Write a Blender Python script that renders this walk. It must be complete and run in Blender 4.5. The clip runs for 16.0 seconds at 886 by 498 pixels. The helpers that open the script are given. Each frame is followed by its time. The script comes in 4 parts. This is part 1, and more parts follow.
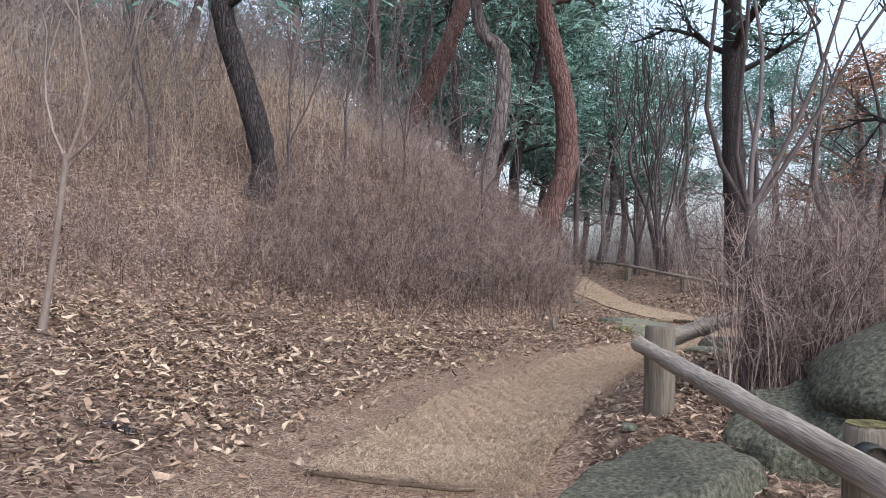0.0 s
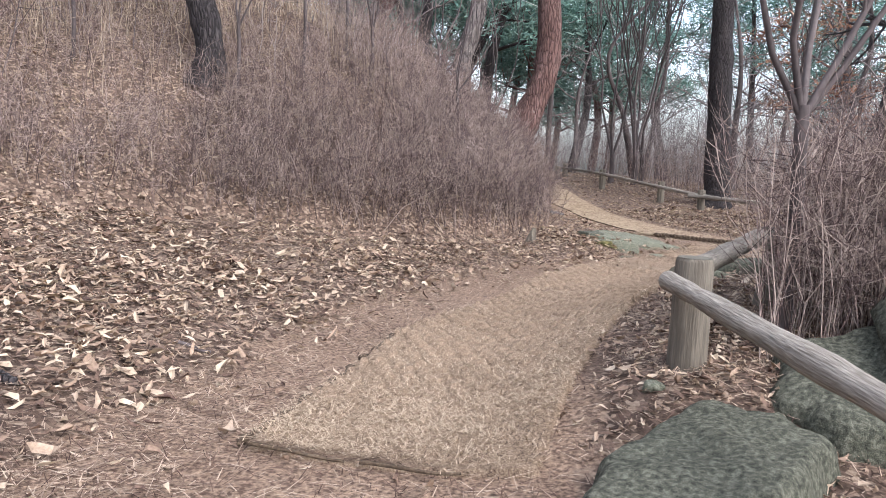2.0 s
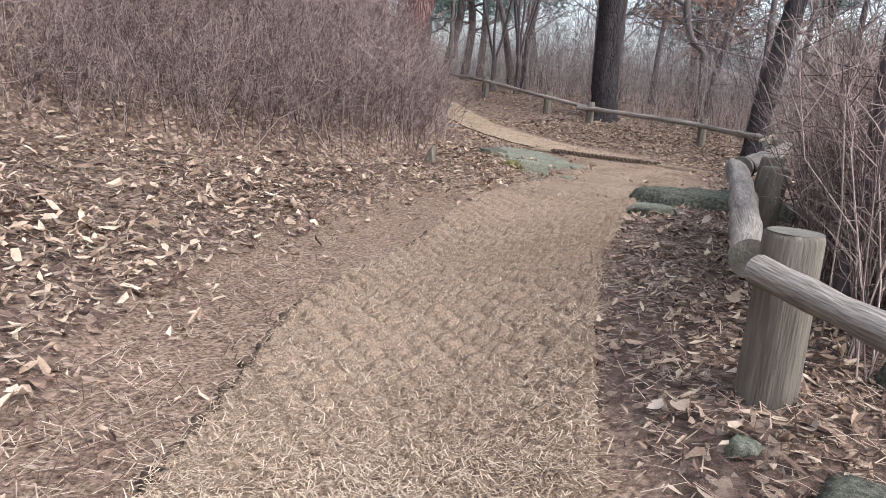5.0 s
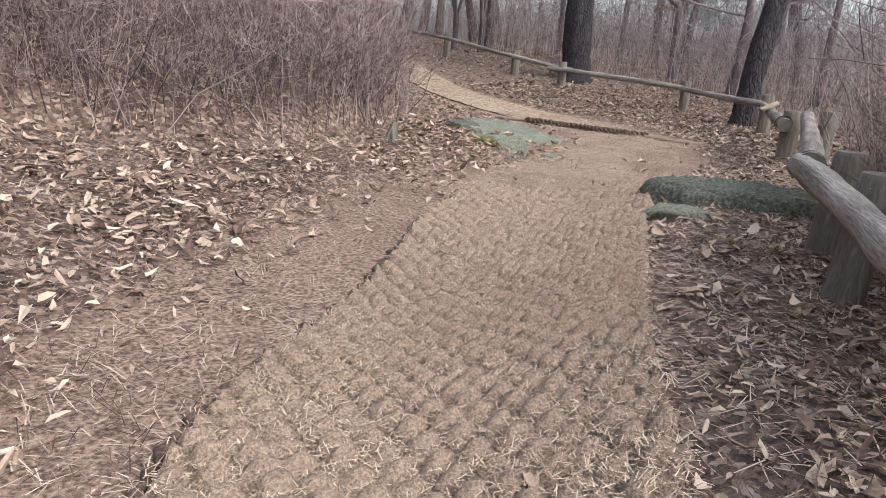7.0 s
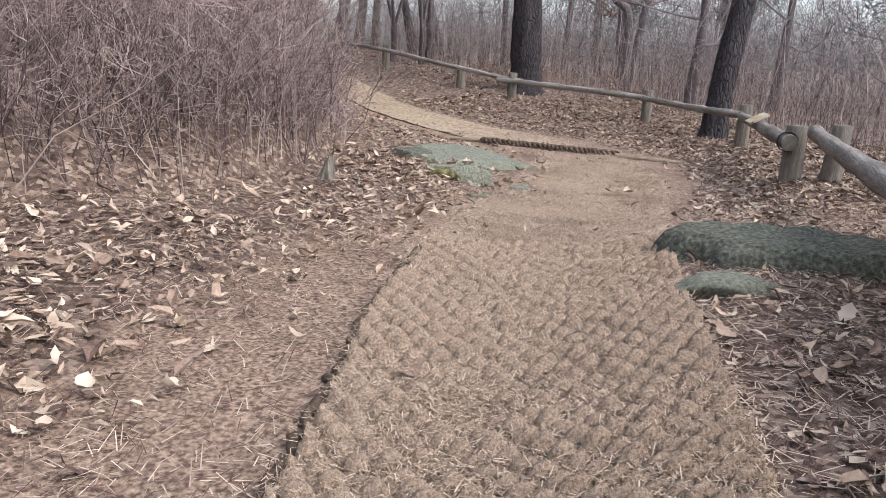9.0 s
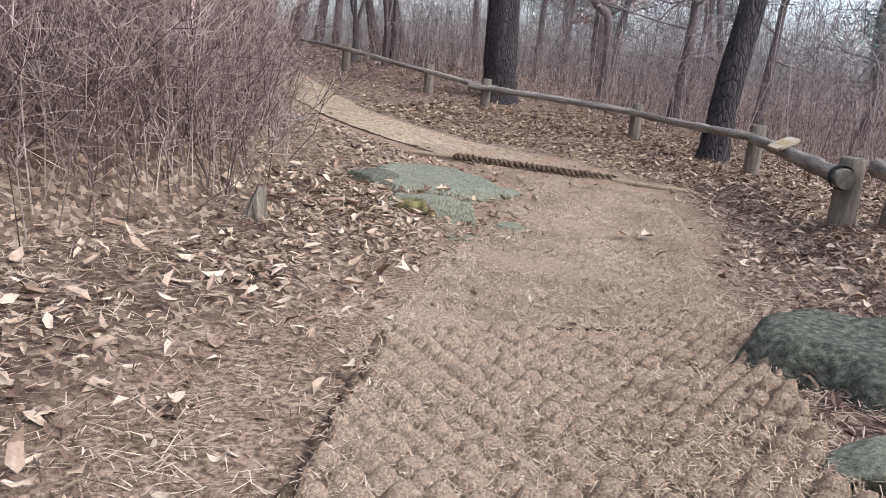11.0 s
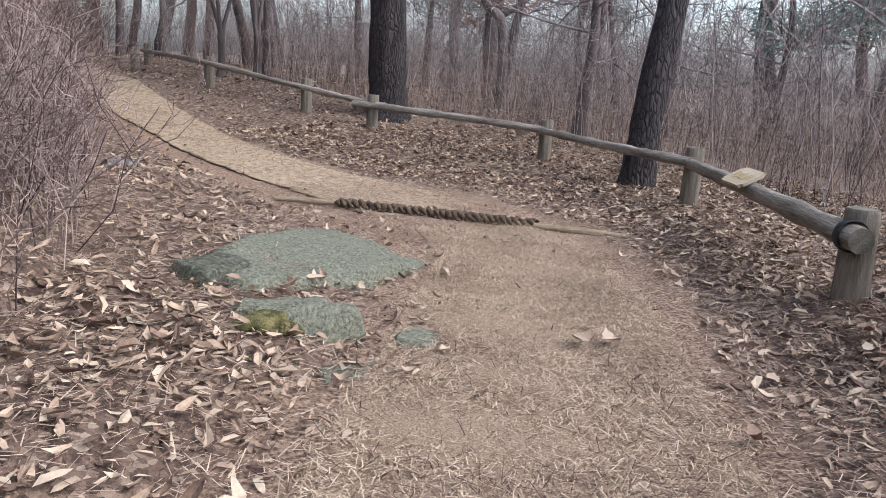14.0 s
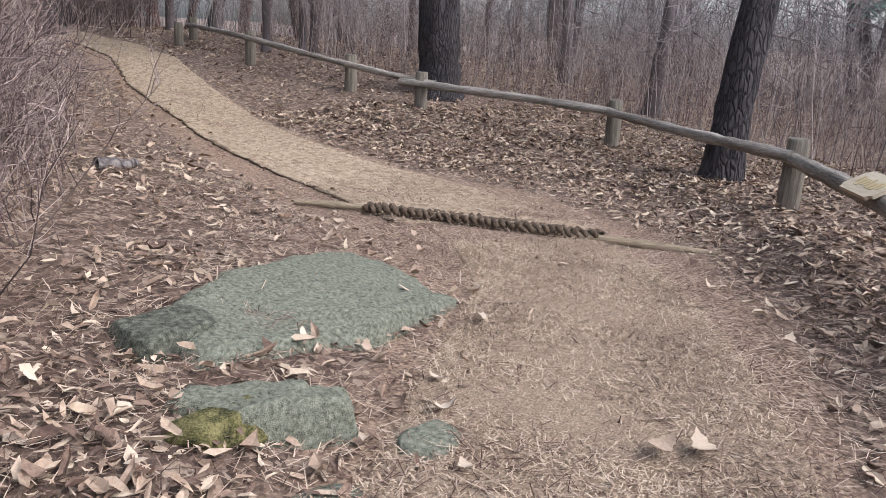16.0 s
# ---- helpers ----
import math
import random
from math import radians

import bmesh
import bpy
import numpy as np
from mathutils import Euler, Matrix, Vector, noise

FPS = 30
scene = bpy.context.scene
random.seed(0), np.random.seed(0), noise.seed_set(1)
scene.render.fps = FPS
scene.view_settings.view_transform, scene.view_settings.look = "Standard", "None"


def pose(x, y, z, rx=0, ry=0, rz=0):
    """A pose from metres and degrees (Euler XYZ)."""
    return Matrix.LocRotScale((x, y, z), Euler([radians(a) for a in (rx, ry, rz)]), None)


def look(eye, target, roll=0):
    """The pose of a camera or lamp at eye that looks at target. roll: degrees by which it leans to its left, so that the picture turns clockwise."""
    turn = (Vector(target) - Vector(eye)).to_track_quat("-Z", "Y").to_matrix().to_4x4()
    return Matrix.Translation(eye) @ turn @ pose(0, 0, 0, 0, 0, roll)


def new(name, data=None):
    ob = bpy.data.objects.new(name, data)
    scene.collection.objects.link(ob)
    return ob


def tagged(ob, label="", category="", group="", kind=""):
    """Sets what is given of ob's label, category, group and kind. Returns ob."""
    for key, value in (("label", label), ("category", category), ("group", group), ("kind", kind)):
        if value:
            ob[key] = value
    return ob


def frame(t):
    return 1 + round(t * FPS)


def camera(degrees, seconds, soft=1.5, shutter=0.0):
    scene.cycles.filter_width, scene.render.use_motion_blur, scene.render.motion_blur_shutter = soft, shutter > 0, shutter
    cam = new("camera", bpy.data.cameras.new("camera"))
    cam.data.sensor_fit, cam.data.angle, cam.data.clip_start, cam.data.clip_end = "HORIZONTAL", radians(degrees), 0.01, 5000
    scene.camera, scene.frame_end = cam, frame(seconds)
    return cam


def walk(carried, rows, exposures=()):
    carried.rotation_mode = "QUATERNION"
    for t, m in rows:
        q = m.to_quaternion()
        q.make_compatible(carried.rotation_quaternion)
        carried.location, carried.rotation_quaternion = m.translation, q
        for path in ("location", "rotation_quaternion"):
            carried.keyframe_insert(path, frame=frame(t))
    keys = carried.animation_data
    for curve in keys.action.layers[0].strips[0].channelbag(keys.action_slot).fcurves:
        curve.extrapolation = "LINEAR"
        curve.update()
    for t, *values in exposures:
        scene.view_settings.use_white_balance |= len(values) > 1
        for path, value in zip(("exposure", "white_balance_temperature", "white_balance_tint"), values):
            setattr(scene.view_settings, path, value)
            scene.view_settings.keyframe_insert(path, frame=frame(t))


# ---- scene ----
SKY, SUN = 0.15, 1.0
cam = camera(60.0, 16.0, 0.8)
METRES, EYE, TILT, LEAN, TURN = 11.5, 1.4, 0.0, 0.0, 0.0
PATH = [
    (0, (-0.03, 0.065, 1.383), (-0.052, 2.064, 1.413), 1.3),
    (0.5, (0.018, 0.374, 1.429), (0.0, 2.373, 1.376), 2.1),
    (1, (0.015, 0.587, 1.393), (0.005, 2.582, 1.247), 2.5),
    (1.5, (-0.082, 0.983, 1.377), (-0.075, 2.972, 1.168), 2.6),
    (2, (-0.112, 1.233, 1.403), (-0.033, 3.22, 1.184), 2.8),
    (2.5, (-0.105, 1.589, 1.398), (0.013, 3.574, 1.179), 2.7),
    (3, (-0.113, 1.841, 1.44), (0.067, 3.82, 1.211), 2.8),
    (3.5, (-0.239, 2.181, 1.415), (0.073, 4.136, 1.13), 3.5),
    (4, (-0.32, 2.436, 1.449), (0.063, 4.368, 1.102), 4.0),
    (4.2, (-0.331, 2.529, 1.438), (0.056, 4.46, 1.086), 4.1),
    (6.3, (-0.165, 4.048, 1.364), (0.386, 5.877, 0.774), 5.3),
    (6.5, (-0.114, 4.232, 1.376), (0.439, 6.065, 0.8), 5.1),
    (7, (-0.046, 4.571, 1.447), (0.502, 6.419, 0.91), 4.7),
    (7.5, (-0.024, 4.989, 1.419), (0.523, 6.852, 0.939), 4.2),
    (8, (0.044, 5.401, 1.419), (0.636, 7.252, 0.948), 3.2),
    (8.5, (0.207, 5.817, 1.437), (0.851, 7.647, 0.95), 3.0),
    (8.7, (0.251, 5.954, 1.454), (0.912, 7.775, 0.956), 3.1),
    (10.8, (0.799, 7.638, 1.366), (1.585, 9.411, 0.877), 5.5),
    (11, (0.836, 7.823, 1.398), (1.624, 9.596, 0.913), 5.5),
    (11.5, (0.936, 8.158, 1.418), (1.729, 9.955, 1.043), 5.6),
    (12, (1.074, 8.485, 1.457), (1.878, 10.277, 1.081), 5.4),
    (12.5, (1.192, 8.8, 1.436), (2.015, 10.568, 0.995), 5.4),
    (13, (1.319, 9.149, 1.478), (2.27, 10.838, 0.987), 5.9),
    (13.5, (1.535, 9.435, 1.484), (2.514, 11.116, 1.021), 4.6),
    (14, (1.743, 9.645, 1.566), (2.768, 11.3, 1.11), 4.1),
    (14.5, (1.981, 9.892, 1.561), (3.06, 11.505, 1.075), 4.2),
    (15, (2.145, 10.095, 1.607), (3.23, 11.702, 1.116), 3.9),
    (15.5, (2.374, 10.352, 1.655), (3.294, 12.048, 1.131), 3.1),
    (16, (2.516, 10.646, 1.674), (3.388, 12.361, 1.129), 3.3),
]
walk(cam, [(t, look(eye, target, roll)) for t, eye, target, roll in PATH], [(0.0, -0.35, 5750, 11), (1.2, 0.05, 5750, 11), (3.5, -0.05, 5750, 11), (7.0, 0.0, 5750, 11), (11.0, 0.05, 5650, 11), (12.0, -0.1, 5650, 11), (16.0, -0.1, 5650, 11)])

# ---- world and light: a bright overcast winter day ----
world = bpy.data.worlds.new("overcast_sky")
scene.world = world
world.use_nodes = True
wt = world.node_tree
sky = wt.nodes.new("ShaderNodeTexSky")
sky.sky_type = "NISHITA"
sky.sun_disc = False
sky.sun_elevation, sky.sun_rotation = radians(48), radians(140)
sky.air_density, sky.dust_density = 1.2, 4.0
soften = wt.nodes.new("ShaderNodeHueSaturation")
soften.inputs["Saturation"].default_value = 0.5
soften.inputs["Value"].default_value = 3.0
wt.links.new(sky.outputs[0], soften.inputs["Color"])
wt.links.new(soften.outputs[0], wt.nodes["Background"].inputs["Color"])
wt.nodes["Background"].inputs["Strength"].default_value = SKY
sun = new("sun", bpy.data.lights.new("sun", "SUN"))
sun.data.energy, sun.data.angle, sun.data.color = SUN, radians(18), (1.0, 0.97, 0.93)
sun.matrix_world = look((0, 0, 0), (-math.sin(radians(140)) * math.cos(radians(48)), -math.cos(radians(140)) * math.cos(radians(48)), -math.sin(radians(48))))


# ---- materials ----
def material(name, stops, scale=8.0, detail=6.0, rough=0.9, bump=0.3, fine=60.0, stretch=(1, 1, 1), island=0.0, objectrandom=0.0, spec=0.2):
    """Two-scale noise colour with relief; island and objectrandom vary the tone piece by piece."""
    m = bpy.data.materials.new(name)
    m.use_nodes = True
    nt = m.node_tree
    n, l = nt.nodes, nt.links
    b = n["Principled BSDF"]
    b.inputs["Roughness"].default_value = rough
    b.inputs["Specular IOR Level"].default_value = spec
    tc = n.new("ShaderNodeTexCoord")
    mp = n.new("ShaderNodeMapping")
    mp.inputs["Scale"].default_value = stretch
    l.new(tc.outputs["Object"], mp.inputs[0])
    big, small = n.new("ShaderNodeTexNoise"), n.new("ShaderNodeTexNoise")
    big.inputs["Scale"].default_value, big.inputs["Detail"].default_value = scale, detail
    small.inputs["Scale"].default_value, small.inputs["Detail"].default_value = fine, 4.0
    l.new(mp.outputs[0], big.inputs["Vector"])
    l.new(mp.outputs[0], small.inputs["Vector"])
    mix = n.new("ShaderNodeMath")
    mix.operation = "MULTIPLY_ADD"
    mix.inputs[1].default_value = 0.45
    l.new(small.outputs["Fac"], mix.inputs[0])
    half = n.new("ShaderNodeMath")
    half.operation = "MULTIPLY"
    half.inputs[1].default_value = 0.6
    l.new(big.outputs["Fac"], half.inputs[0])
    l.new(half.outputs[0], mix.inputs[2])
    fac = mix
    if island or objectrandom:
        src = n.new("ShaderNodeNewGeometry").outputs["Random Per Island"] if island else n.new("ShaderNodeObjectInfo").outputs["Random"]
        add = n.new("ShaderNodeMath")
        add.operation = "MULTIPLY_ADD"
        add.inputs[1].default_value = island or objectrandom
        l.new(src, add.inputs[0])
        sub = n.new("ShaderNodeMath")
        sub.operation = "SUBTRACT"
        sub.inputs[1].default_value = (island or objectrandom) / 2
        l.new(mix.outputs[0], sub.inputs[0])
        l.new(sub.outputs[0], add.inputs[2])
        fac = add
    ramp = n.new("ShaderNodeValToRGB")
    els = ramp.color_ramp.elements
    while len(els) < len(stops):
        els.new(0.5)
    for e, (p, c) in zip(els, stops):
        e.position, e.color = p, (*c, 1)
    l.new(fac.outputs[0], ramp.inputs[0])
    l.new(ramp.outputs[0], b.inputs["Base Color"])
    if bump:
        bp = n.new("ShaderNodeBump")
        bp.inputs["Strength"].default_value, bp.inputs["Distance"].default_value = bump, 0.02
        l.new(mix.outputs[0], bp.inputs["Height"])
        l.new(bp.outputs[0], b.inputs["Normal"])
    return m


def bark(name, dark, mid, light, crack=7.0):
    """Plated bark: upright cracks between plates, with grain."""
    m = material(name, [(0.2, dark), (0.5, mid), (0.85, light)], scale=5, fine=40, stretch=(1, 1, 0.3), bump=0.4)
    nt = m.node_tree
    n, l = nt.nodes, nt.links
    b = n["Principled BSDF"]
    tc = n["Texture Coordinate"]
    mp = n.new("ShaderNodeMapping")
    mp.inputs["Scale"].default_value = (1, 1, 0.22)
    l.new(tc.outputs["Object"], mp.inputs[0])
    warp = n.new("ShaderNodeTexNoise")
    warp.inputs["Scale"].default_value = 6
    l.new(mp.outputs[0], warp.inputs["Vector"])
    mixv = n.new("ShaderNodeMixRGB")
    mixv.inputs[0].default_value = 0.12
    l.new(mp.outputs[0], mixv.inputs[1])
    l.new(warp.outputs["Color"], mixv.inputs[2])
    v = n.new("ShaderNodeTexVoronoi")
    v.feature = "DISTANCE_TO_EDGE"
    v.inputs["Scale"].default_value = crack
    l.new(mixv.outputs[0], v.inputs["Vector"])
    r = n.new("ShaderNodeMapRange")
    r.inputs[1].default_value, r.inputs[2].default_value, r.inputs[3].default_value, r.inputs[4].default_value = 0.0, 0.2, 0.5, 1.0
    l.new(v.outputs["Distance"], r.inputs[0])
    mul = n.new("ShaderNodeMixRGB")
    mul.blend_type = "MULTIPLY"
    mul.inputs[0].default_value = 1.0
    old = b.inputs["Base Color"].links[0].from_socket
    l.new(old, mul.inputs[1])
    l.new(r.outputs[0], mul.inputs[2])
    l.new(mul.outputs[0], b.inputs["Base Color"])
    bp = n.new("ShaderNodeBump")
    bp.inputs["Strength"].default_value, bp.inputs["Distance"].default_value = 0.9, 0.05
    l.new(r.outputs[0], bp.inputs["Height"])
    l.new(b.inputs["Normal"].links[0].from_socket, bp.inputs["Normal"])
    l.new(bp.outputs[0], b.inputs["Normal"])
    return m


M_LITTER = material("leaf_mould", [(0.3, (0.075, 0.048, 0.034)), (0.5, (0.19, 0.13, 0.092)), (0.68, (0.33, 0.24, 0.165))], scale=9, fine=45, bump=0.8)
M_MAT = material("coir_mat", [(0.36, (0.12, 0.08, 0.054)), (0.51, (0.27, 0.188, 0.126)), (0.66, (0.42, 0.31, 0.21))], scale=95, fine=260, bump=1.0)
# far stretch of coir mat: sunlight put in as a yellower, lighter mid tone
M_FARMAT = material("sunlit_coir_mat", [(0.38, (0.15, 0.105, 0.064)), (0.51, (0.29, 0.212, 0.138)), (0.64, (0.4, 0.31, 0.21))], scale=14, fine=90, bump=0.8)
M_FIBRE = material("straw_fibre", [(0.1, (0.085, 0.056, 0.038)), (0.45, (0.29, 0.202, 0.133)), (0.9, (0.58, 0.45, 0.315))], scale=2, fine=30, bump=0, island=0.7)
M_LEAF = material("fallen_leaf", [(0.06, (0.065, 0.038, 0.028)), (0.34, (0.185, 0.12, 0.083)), (0.6, (0.315, 0.222, 0.152)), (0.95, (0.49, 0.385, 0.275))], scale=12, fine=80, bump=0.25, island=0.9, rough=0.75)
M_LEAF_ONE = material("single_fallen_leaf", [(0.12, (0.2, 0.13, 0.09)), (0.4, (0.34, 0.245, 0.17)), (0.85, (0.5, 0.4, 0.295))], scale=14, fine=80, bump=0.3, objectrandom=0.8, rough=0.7)
M_STEM = material("shrub_twig", [(0.08, (0.04, 0.025, 0.024)), (0.45, (0.135, 0.092, 0.081)), (0.92, (0.41, 0.32, 0.265))], scale=4, fine=30, bump=0, island=0.8)
M_TIP = material("shrub_twig_tip", [(0.08, (0.055, 0.036, 0.034)), (0.45, (0.175, 0.12, 0.106)), (0.92, (0.48, 0.375, 0.32))], scale=4, fine=30, bump=0, island=0.8)
M_DARKSTEM = material("dark_shrub_twig", [(0.1, (0.035, 0.023, 0.022)), (0.5, (0.095, 0.065, 0.058)), (0.92, (0.27, 0.205, 0.175))], scale=4, fine=30, bump=0, island=0.8)
M_GRASS = material("dry_grass", [(0.1, (0.15, 0.105, 0.075)), (0.5, (0.35, 0.26, 0.185)), (0.9, (0.56, 0.45, 0.33))], scale=3, fine=30, bump=0, island=0.8)
# thicket grey lightened: haze over the distant twigs is put into the tone
M_GREY = material("hazed_grey_twig", [(0.1, (0.06, 0.048, 0.047)), (0.5, (0.165, 0.133, 0.126)), (0.9, (0.4, 0.34, 0.31))], scale=4, fine=30, bump=0, island=0.8)
# needle greens raised and blued, standing in for haze in the wood
M_NEEDLE = material("hazed_pine_needles", [(0.1, (0.07, 0.135, 0.115)), (0.5, (0.145, 0.25, 0.2)), (0.9, (0.26, 0.38, 0.3))], scale=1, fine=20, bump=0, island=0.7, rough=0.6)
M_OAKLEAF = material("dead_oak_leaf", [(0.1, (0.17, 0.07, 0.045)), (0.5, (0.32, 0.16, 0.1)), (0.9, (0.45, 0.28, 0.18))], scale=3, fine=30, bump=0, island=0.8)
M_REDBARK = bark("red_pine_bark", (0.07, 0.038, 0.032), (0.15, 0.084, 0.07), (0.27, 0.17, 0.148), 18)
M_DARKBARK = bark("dark_pine_bark", (0.018, 0.015, 0.015), (0.05, 0.041, 0.04), (0.11, 0.092, 0.087), 24)
M_GREYBARK = bark("grey_tree_bark", (0.09, 0.072, 0.066), (0.18, 0.15, 0.135), (0.31, 0.27, 0.24), 12)
M_THINBARK = material("thin_trunk_bark", [(0.2, (0.045, 0.036, 0.035)), (0.5, (0.095, 0.075, 0.07)), (0.85, (0.18, 0.15, 0.14))], scale=6, fine=50, stretch=(1, 1, 0.3), objectrandom=0.3)
M_PALEBARK = material("pale_sapling_bark", [(0.2, (0.09, 0.07, 0.058)), (0.5, (0.18, 0.14, 0.117)), (0.85, (0.29, 0.24, 0.2))], scale=6, fine=50, stretch=(1, 1, 0.3))
M_POST = material("weathered_post", [(0.25, (0.06, 0.05, 0.038)), (0.5, (0.13, 0.108, 0.083)), (0.75, (0.23, 0.195, 0.15))], scale=20, fine=120, stretch=(1, 1, 0.08), bump=0.9, objectrandom=0.1)
M_POSTTOP = material("cut_post_end", [(0.25, (0.06, 0.055, 0.045)), (0.5, (0.13, 0.115, 0.09)), (0.8, (0.22, 0.2, 0.15))], scale=14, fine=90, bump=0.5)
M_RAIL = material("weathered_rail", [(0.3, (0.06, 0.05, 0.04)), (0.5, (0.195, 0.165, 0.133)), (0.72, (0.4, 0.35, 0.29))], scale=17, fine=120, stretch=(0.09, 1, 1), bump=1.0, objectrandom=0.08)
M_POLE = material("bare_pole", [(0.3, (0.09, 0.066, 0.042)), (0.5, (0.22, 0.168, 0.108)), (0.72, (0.36, 0.285, 0.195))], scale=14, fine=110, stretch=(0.12, 1, 1), bump=0.4)
M_ROPE = material("coir_rope", [(0.25, (0.028, 0.018, 0.012)), (0.5, (0.075, 0.051, 0.033)), (0.75, (0.17, 0.122, 0.08))], scale=20, fine=120, bump=0.8)
M_ROCK = material("lichen_granite", [(0.36, (0.016, 0.016, 0.011)), (0.47, (0.056, 0.055, 0.039)), (0.55, (0.092, 0.09, 0.064)), (0.68, (0.19, 0.183, 0.135))], scale=38, fine=210, bump=0.9, detail=10)
M_PALEROCK = material("pale_trail_rock", [(0.36, (0.04, 0.039, 0.027)), (0.46, (0.115, 0.114, 0.08)), (0.55, (0.17, 0.168, 0.12)), (0.68, (0.27, 0.26, 0.195))], scale=48, fine=230, bump=1.0, detail=12)
M_MOSS = material("moss", [(0.38, (0.02, 0.02, 0.008)), (0.5, (0.075, 0.066, 0.022)), (0.64, (0.17, 0.145, 0.06))], scale=18, fine=120, bump=1.0)
M_BOARD = material("sawn_board", [(0.25, (0.27, 0.21, 0.14)), (0.5, (0.42, 0.34, 0.235)), (0.75, (0.54, 0.45, 0.33))], scale=5, fine=60, stretch=(0.15, 1, 1), bump=0.3)
M_YELLOW = material("yellow_lettering", [(0.3, (0.34, 0.26, 0.13)), (0.7, (0.45, 0.35, 0.19))], scale=20, bump=0)
M_BAND = material("black_rubber_band", [(0.3, (0.012, 0.012, 0.012)), (0.7, (0.03, 0.03, 0.03))], scale=20, bump=0.2, rough=0.6)
M_CORD = material("white_cord", [(0.3, (0.5, 0.5, 0.48)), (0.7, (0.65, 0.65, 0.62))], scale=20, bump=0)


def soil_material():
    """Leaf mould that gives way to trodden earth on the trail, with worn, uneven edges."""
    m = material("forest_floor", [(0.34, (0.036, 0.023, 0.018)), (0.5, (0.12, 0.079, 0.058)), (0.66, (0.27, 0.185, 0.132))], scale=40, fine=170, bump=1.0)
    nt = m.node_tree
    n, l = nt.nodes, nt.links
    b = n["Principled BSDF"]
    at = n.new("ShaderNodeAttribute")
    at.attribute_name = "trodden"
    nz = n.new("ShaderNodeTexNoise")
    nz.inputs["Scale"].default_value, nz.inputs["Detail"].default_value = 2.5, 8
    l.new(n["Texture Coordinate"].outputs["Object"], nz.inputs["Vector"])
    add = n.new("ShaderNodeMath")
    l.new(at.outputs["Fac"], add.inputs[0])
    l.new(nz.outputs["Fac"], add.inputs[1])
    edge = n.new("ShaderNodeMapRange")
    edge.inputs[1].default_value, edge.inputs[2].default_value = 0.85, 1.2
    l.new(add.outputs[0], edge.inputs[0])
    grain = n.new("ShaderNodeTexNoise")
    grain.inputs["Scale"].default_value, grain.inputs["Detail"].default_value = 45, 14
    l.new(n["Texture Coordinate"].outputs["Object"], grain.inputs["Vector"])
    ramp = n.new("ShaderNodeValToRGB")
    for e, (p, c) in zip(ramp.color_ramp.elements, ((0.36, (0.1, 0.061, 0.042, 1)), (0.68, (0.38, 0.262, 0.178, 1)))):
        e.position, e.color = p, c
    l.new(grain.outputs["Fac"], ramp.inputs[0])
    warp = n.new("ShaderNodeMixRGB")
    warp.inputs[0].default_value = 0.06
    l.new(n["Texture Coordinate"].outputs["Object"], warp.inputs[1])
    l.new(nz.outputs["Color"], warp.inputs[2])
    cells = n.new("ShaderNodeTexVoronoi")
    cells.inputs["Scale"].default_value = 34
    l.new(warp.outputs[0], cells.inputs["Vector"])
    shade = n.new("ShaderNodeSeparateColor")
    l.new(cells.outputs["Color"], shade.inputs[0])
    old = n.new("ShaderNodeValToRGB")
    els = old.color_ramp.elements
    els.new(0.4)
    els.new(0.7)
    for e, (p, c) in zip(els, ((0.0, (0.03, 0.019, 0.014, 1)), (0.4, (0.085, 0.055, 0.039, 1)), (0.75, (0.2, 0.134, 0.095, 1)), (1.0, (0.42, 0.32, 0.23, 1)))):
        e.position, e.color = p, c
    l.new(shade.outputs[0], old.inputs[0])
    leafy = n.new("ShaderNodeMixRGB")
    leafy.inputs[0].default_value = 0.65
    l.new(b.inputs["Base Color"].links[0].from_socket, leafy.inputs[1])
    l.new(old.outputs[0], leafy.inputs[2])
    mx = n.new("ShaderNodeMixRGB")
    l.new(edge.outputs[0], mx.inputs[0])
    l.new(leafy.outputs[0], mx.inputs[1])
    l.new(ramp.outputs[0], mx.inputs[2])
    l.new(mx.outputs[0], b.inputs["Base Color"])
    return m


M_SOIL = soil_material()


# ---- mesh helpers ----
rng = np.random.default_rng(7)


def raw_mesh(name, verts, faces, mat, smooth=True):
    """A mesh from arrays: verts (n, 3), faces (m, k)."""
    verts, faces = np.asarray(verts, np.float32), np.asarray(faces, np.int32)
    me = bpy.data.meshes.new(name)
    m, k = faces.shape
    me.vertices.add(len(verts))
    me.vertices.foreach_set("co", verts.ravel())
    me.loops.add(m * k)
    me.loops.foreach_set("vertex_index", faces.ravel())
    me.polygons.add(m)
    me.polygons.foreach_set("loop_start", np.arange(0, m * k, k, dtype=np.int32))
    me.polygons.foreach_set("use_smooth", np.full(m, smooth))
    me.update(calc_edges=True)
    me.materials.append(mat)
    return me


